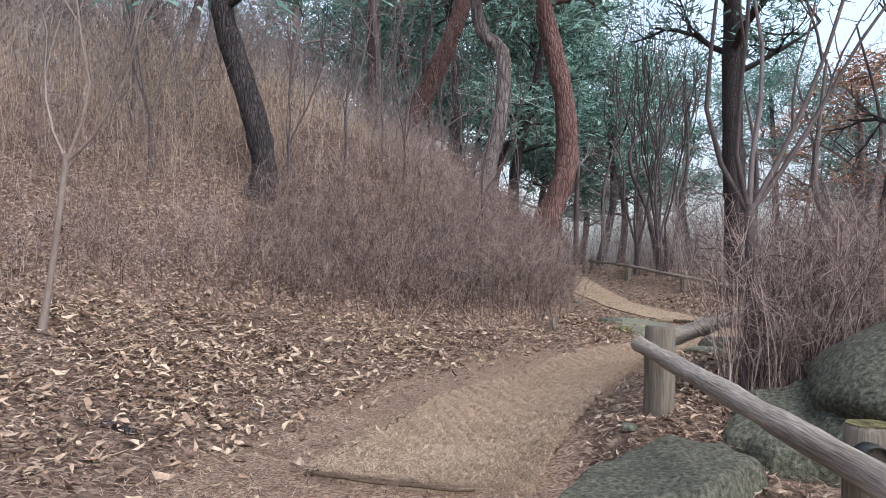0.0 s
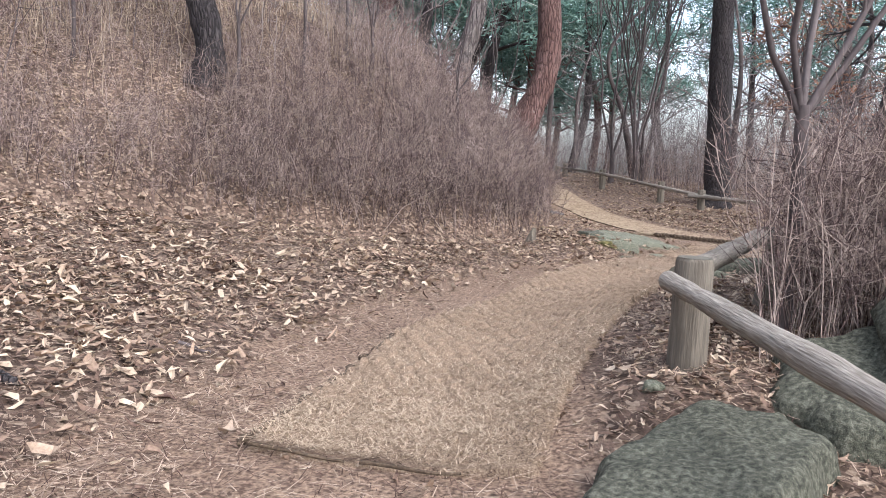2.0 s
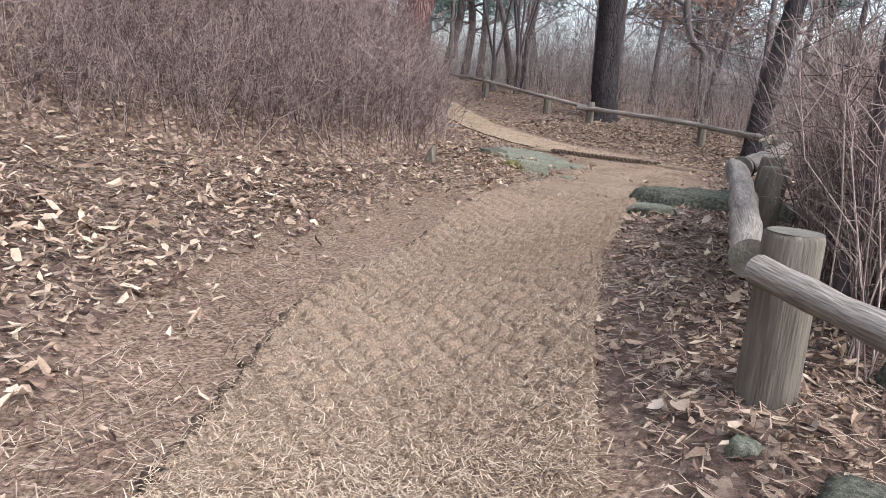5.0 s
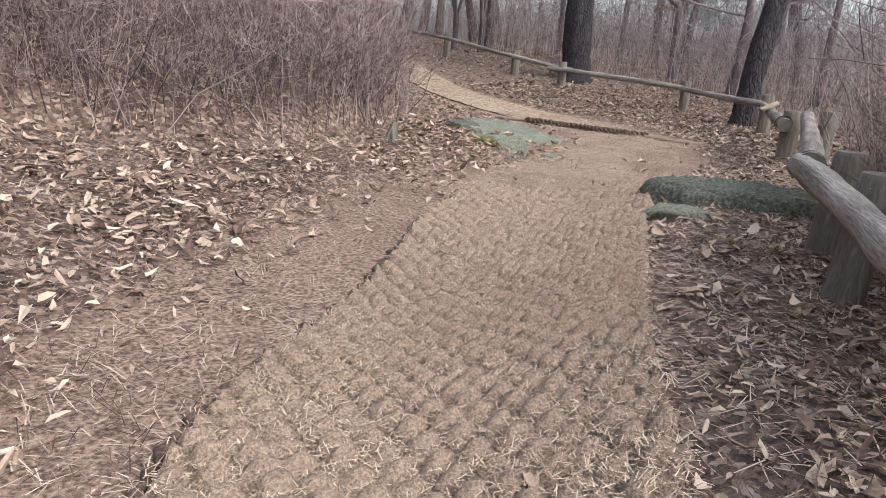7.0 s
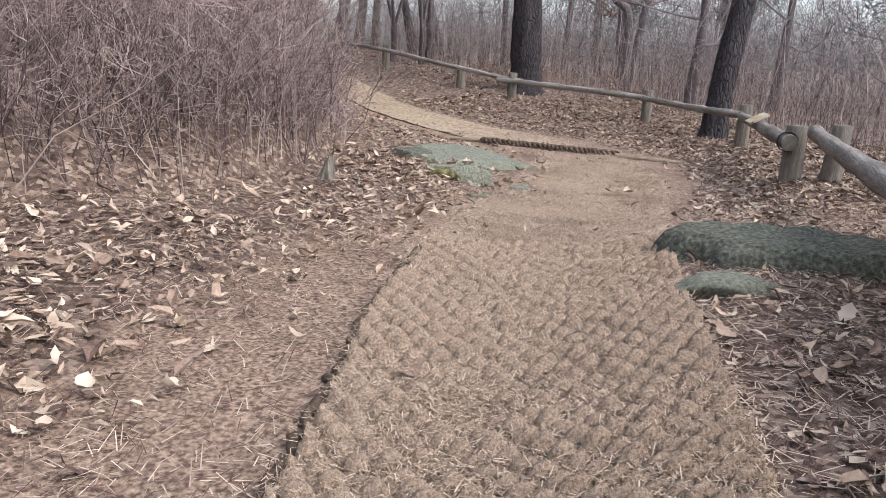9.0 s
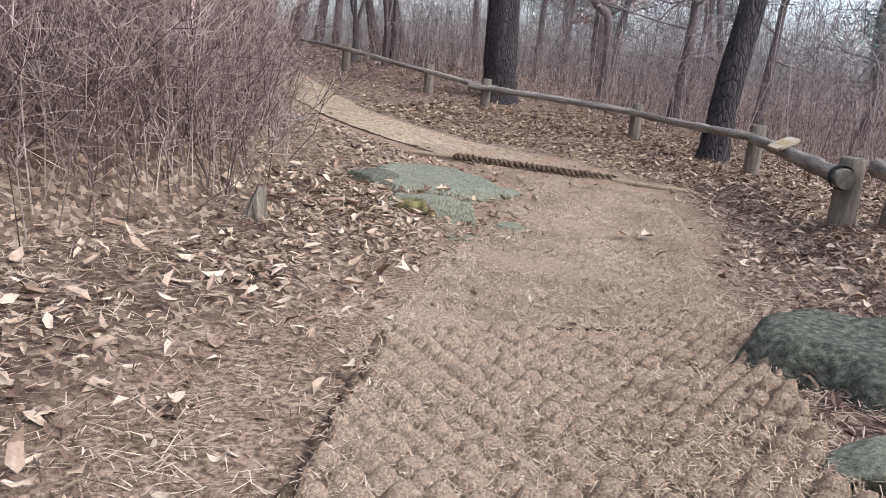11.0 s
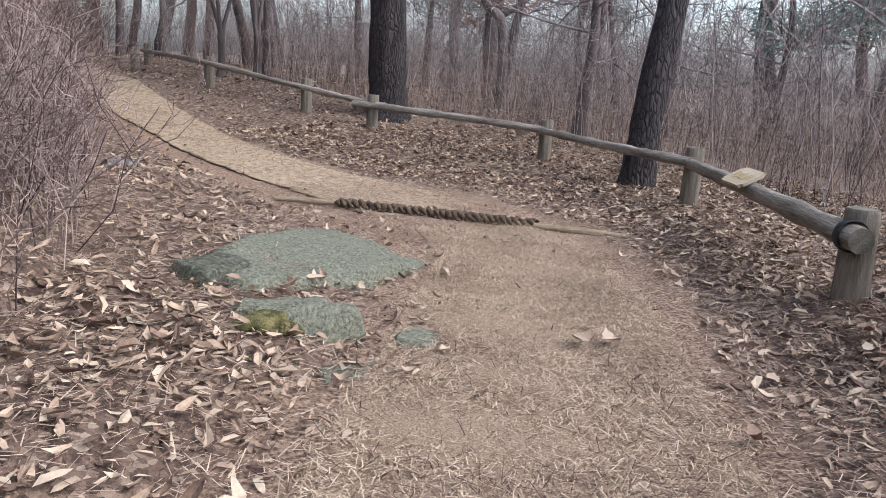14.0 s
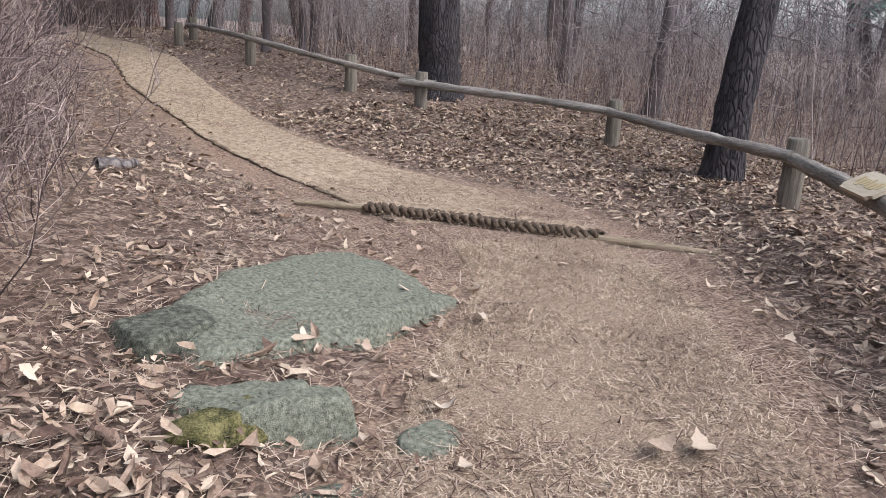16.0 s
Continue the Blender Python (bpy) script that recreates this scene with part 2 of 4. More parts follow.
def tubes(P, R, sides=3):
    """Round strands: P (n, k, 3) points, R (n, k) radii -> verts, quads."""
    P, R = np.asarray(P, float), np.asarray(R, float)
    n, k, _ = P.shape
    T = np.gradient(P, axis=1)
    T /= np.linalg.norm(T, axis=2, keepdims=True) + 1e-9
    ref = np.where(np.abs(T[:, :1, 2:3]) < 0.8, np.array([0, 0, 1.0]), np.array([1.0, 0, 0]))
    U = np.cross(T, np.broadcast_to(ref, T.shape))
    U /= np.linalg.norm(U, axis=2, keepdims=True) + 1e-9
    V = np.cross(T, U)
    a = np.arange(sides) * 2 * np.pi / sides
    ring = U[:, :, None] * np.cos(a)[:, None] + V[:, :, None] * np.sin(a)[:, None]
    verts = (P[:, :, None] + ring * R[:, :, None, None]).reshape(-1, 3)
    i = np.arange(n)[:, None, None] * k * sides + np.arange(k - 1)[:, None] * sides
    s = np.arange(sides)
    s2 = (s + 1) % sides
    faces = np.stack([i + s, i + s2, i + s2 + sides, i + s + sides], -1).reshape(-1, 4)
    return verts, faces


def joined(parts):
    vs, fs, o = [], [], 0
    for v, f in parts:
        vs.append(v)
        fs.append(f + o)
        o += len(v)
    return np.concatenate(vs), np.concatenate(fs)


def part(name, mesh, parent, label=""):
    ob = new(name, mesh)
    ob.parent = parent
    if label:
        tagged(ob, label)
    return ob


def bm_mesh(name, bm, mat, smooth=True):
    me = bpy.data.meshes.new(name)
    bm.to_mesh(me)
    bm.free()
    me.materials.append(mat)
    if smooth:
        me.polygons.foreach_set("use_smooth", np.full(len(me.polygons), True))
    return me


def spline(pts, k):
    """k points on a smooth line through pts."""
    p = np.asarray(pts, float)
    q = np.concatenate([[2 * p[0] - p[1]], p, [2 * p[-1] - p[-2]]])
    out = []
    for u in np.linspace(0, len(p) - 1 - 1e-6, k):
        i = int(u)
        f = u - i
        a, b, c, d = q[i:i + 4]
        out.append(0.5 * (2 * b + (c - a) * f + (2 * a - 5 * b + 4 * c - d) * f * f + (3 * b - a - 3 * c + d) * f ** 3))
    return np.array(out)


# ---- the lie of the land ----
# foot of the leafy bank, front of the shrubs, and the trail's two edges, walked in order
FOOT = [(-3.2, -4), (-2.4, 1.5), (-1.7, 4.4), (-1.25, 5.9), (-0.55, 8.1), (0.4, 10.0), (1.9, 11.6), (3.2, 12.9), (4.1, 14.2), (4.4, 16.2), (4.0, 19), (3.5, 23), (3.0, 27), (1.6, 32), (-3, 40), (-12, 52)]
SHRUBS = [(-12, 2), (-6.4, 7.6), (-3.4, 9.7), (-1.6, 10.8), (0.3, 11.6), (1.45, 12.6), (2.1, 13.9), (2.4, 16), (2.55, 19.5), (2.4, 24), (2.0, 28), (0.4, 33), (-5, 42), (-14, 54)]
RIGHT = [(0.9, -4), (0.75, 2.5), (0.72, 4.0), (1.05, 5.6), (1.75, 7.9), (2.9, 9.3), (4.6, 11.2), (6.4, 13.6), (7.1, 15.4), (7.0, 17), (6.0, 18.6), (5.2, 21), (4.8, 24), (4.6, 27), (3.6, 31), (0, 38), (-9, 50)]


def side(x, y, line):
    """Signed distance from a line: positive on its left."""
    x, y = np.asarray(x, float), np.asarray(y, float)
    best = np.full(np.broadcast(x, y).shape, 1e9)
    sign = np.ones_like(best)
    for (ax, ay), (bx, by) in zip(line, line[1:]):
        dx, dy = bx - ax, by - ay
        u = np.clip(((x - ax) * dx + (y - ay) * dy) / (dx * dx + dy * dy), 0, 1)
        d = np.hypot(x - ax - u * dx, y - ay - u * dy)
        s = np.where(dx * (y - ay) - dy * (x - ax) > 0, 1.0, -1.0)
        near = d < best - 1e-6
        best, sign = np.where(near, d, best), np.where(near, s, sign)
    return best * sign


def ease(a, b, v):
    u = np.clip((v - a) / (b - a), 0, 1)
    return u * u * (3 - 2 * u)


def wave(x, y, f, s):
    return np.sin(x * f + s) * np.cos(y * f * 0.9 + 1.7 * s) + 0.5 * np.sin((x + y) * f * 2.1 + 3 * s)


def height(x, y):
    x, y = np.asarray(x, float), np.asarray(y, float)
    z = 0.05 + 0.08 * ease(3, 12, y)
    u = np.clip(y - 16, 0, 10)
    z = z + 0.0078 * u * u + 0.25 * ease(26, 33, y)
    foot, shrub, right = side(x, y, FOOT), side(x, y, SHRUBS), side(x, y, RIGHT)
    bank = np.clip(foot, 0, 3.5)
    z = z + 0.17 * bank + 0.06 * ease(0, 0.5, foot)
    d = np.clip(shrub, 0, None)
    z = z + 0.3 * np.minimum(d, 2) + 0.58 * np.minimum(d, 7) + 0.42 * np.clip(d - 7, 0, 30) - 0.3 * ease(0, 1.2, d) * 0.4
    r = -right
    z = z + (0.27 + 0.07 * (1 - ease(6, 8, y))) * (0.35 + 0.65 * ease(4.2, 5.0, y)) * ease(-1.0, 0.45, r) * (1 - ease(10.0, 12.2, y)) + 0.24 * ease(0, 1.0, r) * ease(10.0, 12.2, y) * (1 - ease(13, 17, y)) + 0.1 * ease(0.5, 2, r) * ease(14, 17, y)
    out = np.clip(r - 5, 0, None)
    z = z - 0.05 * np.minimum(out, 25)
    rough = 0.25 + 0.75 * np.maximum(ease(0.1, 1.0, foot), ease(0.1, 1.2, r))
    return z + rough * (0.03 * wave(x, y, 1.9, 0.4) + 0.014 * wave(x, y, 5.3, 1.3) + 0.007 * wave(x, y, 13, 2.2))


def gz(x, y):
    return float(height(x, y))


def ground():
    def axis(a, b, step, far):
        mid = np.arange(a, b + 1e-6, step)
        out = step * 1.22 ** np.arange(1, 60)
        out = np.cumsum(out)
        out = out[out < far]
        return np.concatenate([a - out[::-1], mid, b + out])
    xs, ys = axis(-6, 11, 0.1, 900), axis(-2, 29, 0.11, 900)
    X, Y = np.meshgrid(xs, ys)
    Z = height(X, Y)
    v = np.stack([X, Y, Z], -1).reshape(-1, 3)
    n, m = len(xs), len(ys)
    i = (np.arange(m - 1)[:, None] * n + np.arange(n - 1)).ravel()
    f = np.stack([i, i + 1, i + n + 1, i + n], -1)
    me = raw_mesh("ground", v, f, M_SOIL)
    trod = np.minimum(ease(-0.5, 0.3, -side(X, Y, FOOT)), ease(-0.3, 0.5, side(X, Y, RIGHT)))
    a = me.attributes.new("trodden", "FLOAT", "POINT")
    a.data.foreach_set("value", trod.ravel().astype(np.float32))
    return tagged(new("ground", me), "brown forest floor with a trodden earth trail", "ground", kind="structure")


ground()


# ---- coir matting on the trail ----
def coir_mat(left, right, k, proud, label, knots=0.018, mat=M_MAT):
    """A woven mat laid between two edge lines, with rows of tufted knots."""
    L, R = spline(left, k), spline(right, k)
    w = int(np.linalg.norm(L[0] - R[0]) / 0.016)
    u = np.linspace(0, 1, w)
    XY = L[:, None] * (1 - u[None, :, None]) + R[:, None] * u[None, :, None]
    X, Y = XY[..., 0], XY[..., 1]
    i, j = np.arange(k)[:, None], np.arange(w)[None, :]
    ragged = 0.02 * np.sin(i * 0.9) + 0.015 * np.sin(i * 2.3 + 1)
    X = X + np.where((j == 0) | (j == w - 1), ragged, 0)
    dl = np.linalg.norm(np.diff((L + R) / 2, axis=0), axis=1).mean()
    row = np.floor(i * dl / 0.085).astype(int)
    across = j * 0.016 / 0.1 + 0.5 * (row % 2) + 0 * i
    col = np.floor(across).astype(int)
    shift, tall = rng.uniform(-0.1, 0.1, (2, row.max() + 1, col.max() + 2)), rng.uniform(0.65, 1.0, (row.max() + 1, col.max() + 2))
    fa, fb = i * dl / 0.085 - row - 0.5 + shift[0][row, col], across - col - 0.5 + shift[1][row, col]
    bumps = np.sqrt(np.clip(1 - 4.2 * (fa * fa + fb * fb), 0, 1)) * tall[row, col]
    Z = height(X, Y) + proud + knots * ease(-0.7, 3.0, i * dl) * (bumps + 0.2 * rng.random(X.shape)) + 0.012 * wave(X, Y, 3.1, 0.7)
    edge = (j == 0) | (j == w - 1) | (i == 0) | (i == k - 1)
    Z = np.where(edge, height(X, Y) - 0.02, Z)
    v = np.stack([X, Y, Z], -1).reshape(-1, 3)
    a = (np.arange(k - 1)[:, None] * w + np.arange(w - 1)).ravel()
    me = raw_mesh("coir_mat", v, np.stack([a, a + 1, a + w + 1, a + w], -1), mat)
    return tagged(new("coir_mat", me), label, "path mat", "trail mats", "structure")


MAT_A = ([(-0.85, 4.65), (-0.61, 5.37), (-0.11, 7.08), (0.63, 8.3), (1.31, 9.75), (2.0, 10.95)], [(0.45, 4.3), (0.85, 5.4), (1.62, 7.15), (2.06, 7.95), (2.85, 9.3), (3.6, 10.45)])
MAT_B = ([(1.7, 10.6), (2.5, 11.8), (3.4, 12.9), (4.1, 13.8), (4.75, 14.6), (5.1, 15.6)], [(3.4, 10.3), (4.4, 11.5), (5.2, 12.6), (5.8, 13.6), (6.2, 14.5), (6.3, 15.4)])
MAT_C = ([(4.95, 16.35), (4.75, 17.3), (4.2, 19.6), (3.83, 22.0), (3.54, 23.8), (3.4, 26), (2.9, 29), (1.4, 33)], [(6.5, 15.6), (6.3, 17.2), (5.6, 19), (5.1, 20.8), (4.9, 22.3), (4.65, 25), (4.3, 28.5), (2.9, 33)])
coir_mat(*MAT_A, 480, 0.02, "brown knotted coir mat laid along the earth trail", 0.085)
coir_mat(*MAT_B, 230, 0.012, "worn coir mat trodden flat beside a rock slab", 0.012)
coir_mat(*MAT_C, 320, 0.006, "yellow-brown coir mat running up the trail beyond the pole", 0.014, M_FARMAT)


# ---- scattered litter ----
def leaf_cloud(x, y, lift=0.02, length=(0.06, 0.15), up=0.25, z=None):
    """Curled leaves, each with a midrib fold: eight triangles apiece."""
    n = len(x)
    if z is None:
        z = height(x, y)
    L = rng.uniform(*length, n)[:, None]
    W = L * rng.uniform(0.1, 0.2, (n, 1))
    yaw, tilt, rl = rng.uniform(0, 6.283, n), rng.normal(0, up, n), rng.normal(0, up, n)
    curl, fold = rng.uniform(-0.35, 0.55, (n, 1)), rng.uniform(-0.4, 1.1, (n, 1))
    t = np.array([0, 0.24, 0.2, 0.26, 0.74, 0.72, 0.7, 1.0])
    s = np.array([0, -0.8, 0, 0.8, -0.95, 0, 0.95, 0])
    s = s * (1 + 0.35 * rng.normal(size=(n, 8)))
    px, py = (t - 0.5) * L, s * W
    pz = curl * L * (2 * t - 1) ** 2 * 0.8 + fold * np.abs(s) * W
    cz, sz = np.cos(tilt)[:, None], np.sin(tilt)[:, None]
    px, pz = px * cz - pz * sz, px * sz + pz * cz
    cz, sz = np.cos(rl)[:, None], np.sin(rl)[:, None]
    py, pz = py * cz - pz * sz, py * sz + pz * cz
    pz = pz - pz.min(1, keepdims=True) * 0.75
    cz, sz = np.cos(yaw)[:, None], np.sin(yaw)[:, None]
    v = np.stack([x[:, None] + px * cz - py * sz, y[:, None] + px * sz + py * cz, z[:, None] + pz + lift * rng.random((n, 1)) * 0.6], -1)
    tri = np.array([(0, 2, 1), (0, 3, 2), (1, 2, 5), (1, 5, 4), (2, 3, 6), (2, 6, 5), (4, 5, 7), (5, 6, 7)])
    f = (np.arange(n)[:, None, None] * 8 + tri).reshape(-1, 3)
    return v.reshape(-1, 3), f


def scatter(n, box, keep):
    """n random places in a box; keep gives each place's chance."""
    x, y = rng.uniform(box[0], box[2], n), rng.uniform(box[1], box[3], n)
    k = rng.random(n) < keep(x, y)
    return x[k], y[k]


def patchy(x, y, f=0.9, s=0.0):
    return np.clip(0.55 + 0.45 * wave(x, y, f, s), 0.08, 1)


# bare rock faces: x, y, half-length, half-width, turn
FACES = [(3.65, 14.4, 0.72, 0.42, 38), (1.08, 4.15, 0.68, 0.32, 46), (3.95, 9.5, 0.6, 0.42, -25), (3.12, 13.3, 0.3, 0.15, 5), (2.82, 13.95, 0.22, 0.2, 10), (3.75, 4.9, 1.6, 1.1, 15), (2.55, 4.7, 0.75, 0.5, 30), (2.98, 9.1, 0.26, 0.15, -10)]


def off_rocks(x, y):
    free = np.ones_like(x)
    for cx, cy, a, b, t in FACES:
        c, q = math.cos(radians(t)), math.sin(radians(t))
        u, v = (x - cx) * c + (y - cy) * q, -(x - cx) * q + (y - cy) * c
        free = free * np.where((u / a) ** 2 + (v / b) ** 2 < 1, 0.02, 1)
    return free


def bank_chance(x, y):
    foot, shrub = side(x, y, FOOT), side(x, y, SHRUBS)
    return off_rocks(x, y) * ease(-0.5, 0.8, foot) * np.where(shrub > 0.1, (0.3 - 0.2 * ease(-2.5, -0.5, x)) * (1 - ease(1, 6, shrub)), 1 - 0.65 * ease(-0.7, 0.1, shrub)) * (0.3 + 0.7 * patchy(x, y, 1.3, 1))


def verge_chance(x, y):
    r = -side(x, y, RIGHT)
    return off_rocks(x, y) * ease(-0.35, 0.5, r) * (0.5 + 0.5 * patchy(x, y, 1.1, 2)) * (1 - 0.75 * ease(5, 12, r))


def trail_chance(x, y):
    return ((side(x, y, FOOT) < 0.1) & (side(x, y, RIGHT) > -0.1)) * (0.2 + 0.8 * patchy(x, y, 1.7, 3) * (ease(-0.1, 1.2, -side(x, y, FOOT)) < 0.6))


def litter(name, label, clouds):
    v, f = joined(clouds)
    tagged(new(name, raw_mesh(name, v, f, M_LEAF, False)), label, "leaf litter", kind="stuff")


litter("leaf_litter", "pale tan and brown fallen leaves on the bank", [
    leaf_cloud(*scatter(95000, (-7.5, 0, 4.4, 15), bank_chance), 0.07, (0.035, 0.1)),
    leaf_cloud(*scatter(42000, (-7.5, 0, 4.4, 15), lambda x, y: bank_chance(x, y) * patchy(x, y, 2.3, 5)), 0.1, (0.07, 0.15), 0.3),
    leaf_cloud(*scatter(16000, (-3, 15, 4.6, 32), bank_chance), 0.05, (0.05, 0.13))])
litter("leaf_litter", "dry fallen leaves heaped along the fence and under the shrubs", [
    leaf_cloud(*scatter(36000, (0.6, 1, 7.5, 12), verge_chance), 0.04, (0.025, 0.075)),
    leaf_cloud(*scatter(25000, (0.6, 1, 7.5, 12), lambda x, y: verge_chance(x, y) * patchy(x, y, 2.3, 6)), 0.06, (0.05, 0.11), 0.25),
    leaf_cloud(*scatter(40000, (3, 11, 12, 22), verge_chance), 0.04, (0.045, 0.125)),
    leaf_cloud(*scatter(14000, (4, 21, 20, 38), verge_chance), 0.04, (0.07, 0.15))])
litter("leaf_litter", "scattered leaf scraps on the trodden trail", [
    leaf_cloud(*scatter(9000, (-2.5, 0, 7, 18), trail_chance), 0.04, (0.03, 0.1), 0.3)])


def fibres(name, label, x, y, length, lift, width=0.0035, mat=M_FIBRE, tilt=0.28):
    """Loose straw: thin flat slips lying about."""
    n = len(x)
    L, a = rng.uniform(*length, n) / 2, rng.uniform(0, 6.283, n)
    t = rng.normal(0, tilt, n)
    z = height(x, y) + lift + 0.012 * rng.random(n) + np.abs(np.sin(t)) * L
    d = np.stack([np.cos(a) * np.cos(t), np.sin(a) * np.cos(t), np.sin(t)], -1) * L[:, None]
    w = np.stack([-np.sin(a), np.cos(a), 0 * a], -1) * width
    c = np.stack([x, y, z], -1)
    arch = np.array([0, 0, 1]) * (L * rng.uniform(0, 0.35, n))[:, None]
    v = np.stack([c - d - w, c - d + w, c + d + w * 0.5 + arch, c + d - w * 0.5 + arch], 1).reshape(-1, 3)
    f = np.arange(n * 4).reshape(-1, 4)
    tagged(new(name, raw_mesh(name, v, f, mat, False)), label, "straw", kind="stuff")


def on_mat(edges, n):
    L, R = spline(edges[0], 200), spline(edges[1], 200)
    i, u = rng.integers(0, 200, n), rng.random((n, 1))
    p = L[i] * (1 - u) + R[i] * u + rng.normal(0, 0.03, (n, 2))
    return p[:, 0], p[:, 1]


fibres("straw_fibre", "loose straw-coloured fibres standing out of the coir mat", *on_mat(MAT_A, 60000), (0.015, 0.05), 0.06, 0.002)
fibres("straw_fibre", "trodden straw fibres on the flat mat", *on_mat(MAT_B, 52000), (0.015, 0.05), 0.014, 0.0022)
fibres("straw_fibre", "straw fibres on the far mat", *on_mat(MAT_C, 9000), (0.03, 0.08), 0.03, 0.003)
fibres("pine_straw", "rust-brown pine straw and twigs beside the mat", *scatter(210000, (-3, 0.5, 7.5, 18), lambda x, y: 0.35 + 0.65 * patchy(x, y, 1.5, 4)), (0.03, 0.14), 0.012, 0.0026,
       material("pine_straw", [(0.1, (0.05, 0.027, 0.02)), (0.45, (0.17, 0.105, 0.074)), (0.9, (0.5, 0.385, 0.28))], scale=2, bump=0, island=0.8), 0.1)


# ---- shrubs, grass and thickets ----
def stems(x, y, tall, thick, lean=0.18, twigs=5, twig_len=0.35, droop=0.0, z=None, grow=None, fan=1.2):
    """Thin branching stems on the ground: bent main shoots, then their curved side twigs."""
    n = len(x)
    h = rng.uniform(*tall, n) * (1 if grow is None else grow(x, y))
    a, b = rng.uniform(0, 6.283, n), rng.normal(0, lean, n)
    side_dir = np.stack([np.cos(a), np.sin(a), 0 * a], -1)
    u = np.linspace(0, 1, 4)
    base = np.stack([x, y, (height(x, y) if z is None else z) - 0.03], -1)
    bend = rng.normal(0, 0.16, n)
    P = base[:, None] + h[:, None, None] * (u[None, :, None] * np.array([0, 0, 1]) + side_dir[:, None] * (b[:, None] * u + (bend[:, None] + droop) * u * u)[..., None])
    P[:, 1:] += rng.normal(0, 0.035, (n, 3, 3)) * h[:, None, None]
    P[:, :, 2] -= (droop * 0.5 * h)[:, None] * u ** 3
    r = rng.uniform(*thick, n)
    out = [tubes(P, r[:, None] * np.linspace(1, 0.3, 4))]
    if twigs:
        i = np.repeat(np.arange(n), twigs)
        m = len(i)
        s = rng.uniform(0.3, 1.0, m) * 2.99
        j = np.minimum(s.astype(int), 2)
        f = (s - j)[:, None]
        start = P[i, j] * (1 - f) + P[i, j + 1] * f
        a = rng.uniform(0, 6.283, m)
        e = rng.uniform(0.0, fan, m)
        d = np.stack([np.cos(a) * np.cos(e), np.sin(a) * np.cos(e), np.sin(e)], -1)
        ln = (twig_len * h[i] * rng.uniform(0.35, 1.1, m))[:, None]
        mid = start + d * ln * 0.5 + rng.normal(0, 0.05, (m, 3)) * ln
        end = start + d * ln + np.array([0, 0, 1]) * ln * rng.uniform(-0.25, 0.35, (m, 1))
        out.append(tubes(np.stack([start, mid, end], 1), (r[i] * 0.5)[:, None] * np.array([1, 0.75, 0.45])))
    return out


def brush(name, label, category, mat, *clouds, tips=None, tip_label=""):
    """Stems and twigs as one growth; with tips, the twigs are a growth of their own."""
    if tips:
        v, f = joined([c[0] for c in clouds])
        tagged(new(name, raw_mesh(name, v, f, mat)), label, category, kind="stuff")
        v, f = joined([c[1] for c in clouds])
        tagged(new("shrub_twigs", raw_mesh("shrub_twigs", v, f, tips)), tip_label, category, kind="stuff")
        return
    v, f = joined([t for c in clouds for t in c])
    tagged(new(name, raw_mesh(name, v, f, mat)), label, category, kind="stuff")


def bank_growth(x, y):
    """Low scrub along the open bank, taller towards the bend."""
    return (0.62 + 0.38 * ease(-3.5, 0.5, x)) * (0.75 + 0.35 * patchy(x, y, 2.1, 3))


def front_bank(x, y):
    s = side(x, y, SHRUBS)
    return ease(-0.3, 0.5, s) * (1 - ease(2.2, 4.5, s)) * (0.35 + 0.65 * patchy(x, y, 1.6, 5))


def upper_bank(x, y):
    s = side(x, y, SHRUBS)
    return ease(1.2, 3.5, s) * (1 - ease(8, 16, s)) * (0.4 + 0.6 * patchy(x, y, 0.7, 6))


brush("bank_shrubs", "dense leafless purple-brown shrubs covering the bank", "shrubs", M_STEM,
      stems(*scatter(17000, (-9, 6, 4, 20), front_bank), (0.5, 1.3), (0.0032, 0.0058), 0.3, 13, 0.34, grow=bank_growth),
      stems(*scatter(4500, (-4, 20, 4, 34), front_bank), (0.6, 1.3), (0.004, 0.007), 0.25, 8, 0.4),
      tips=M_TIP, tip_label="fine pinkish-grey twig tips of the bank shrubs")
brush("bank_shrubs", "thick dark mass of bare shrub twigs at the trail bend", "shrubs", M_DARKSTEM,
      stems(*scatter(9500, (-3, 8.5, 3.4, 19), lambda x, y: ease(-0.15, 0.3, side(x, y, SHRUBS)) * (1 - ease(0.9, 2.2, side(x, y, SHRUBS)))), (0.45, 1.15), (0.0035, 0.0065), 0.42, 14, 0.36, grow=bank_growth),
      tips=M_STEM, tip_label="tangled thin twigs of the shrubs at the trail bend")
brush("dry_grass", "tall straw-coloured dry grass on the slope", "dry grass", M_GRASS,
      stems(*scatter(17000, (-16, 8, 3, 26), upper_bank), (0.5, 1.2), (0.0045, 0.0075), 0.3, 1, 0.4, 0.2),
      stems(*scatter(3000, (-9, 4, 3.4, 20), lambda x, y: front_bank(x, y) * 0.7), (0.4, 0.9), (0.002, 0.004), 0.3, 2, 0.4, 0.3))
brush("bank_thicket", "tangled grey-brown leafless bushes on the upper bank", "bushes", M_GREY,
      stems(*scatter(1900, (-14, 9, 3, 26), upper_bank), (0.8, 2.0), (0.005, 0.01), 0.4, 12, 0.5))
brush("hill_thicket", "bare grey-brown thicket on the upper hillside", "thicket", M_GREY,
      stems(*scatter(4200, (-26, 12, 0, 44), lambda x, y: ease(4, 8, side(x, y, SHRUBS)) * 0.9), (1.0, 3.0), (0.007, 0.015), 0.32, 12, 0.4))
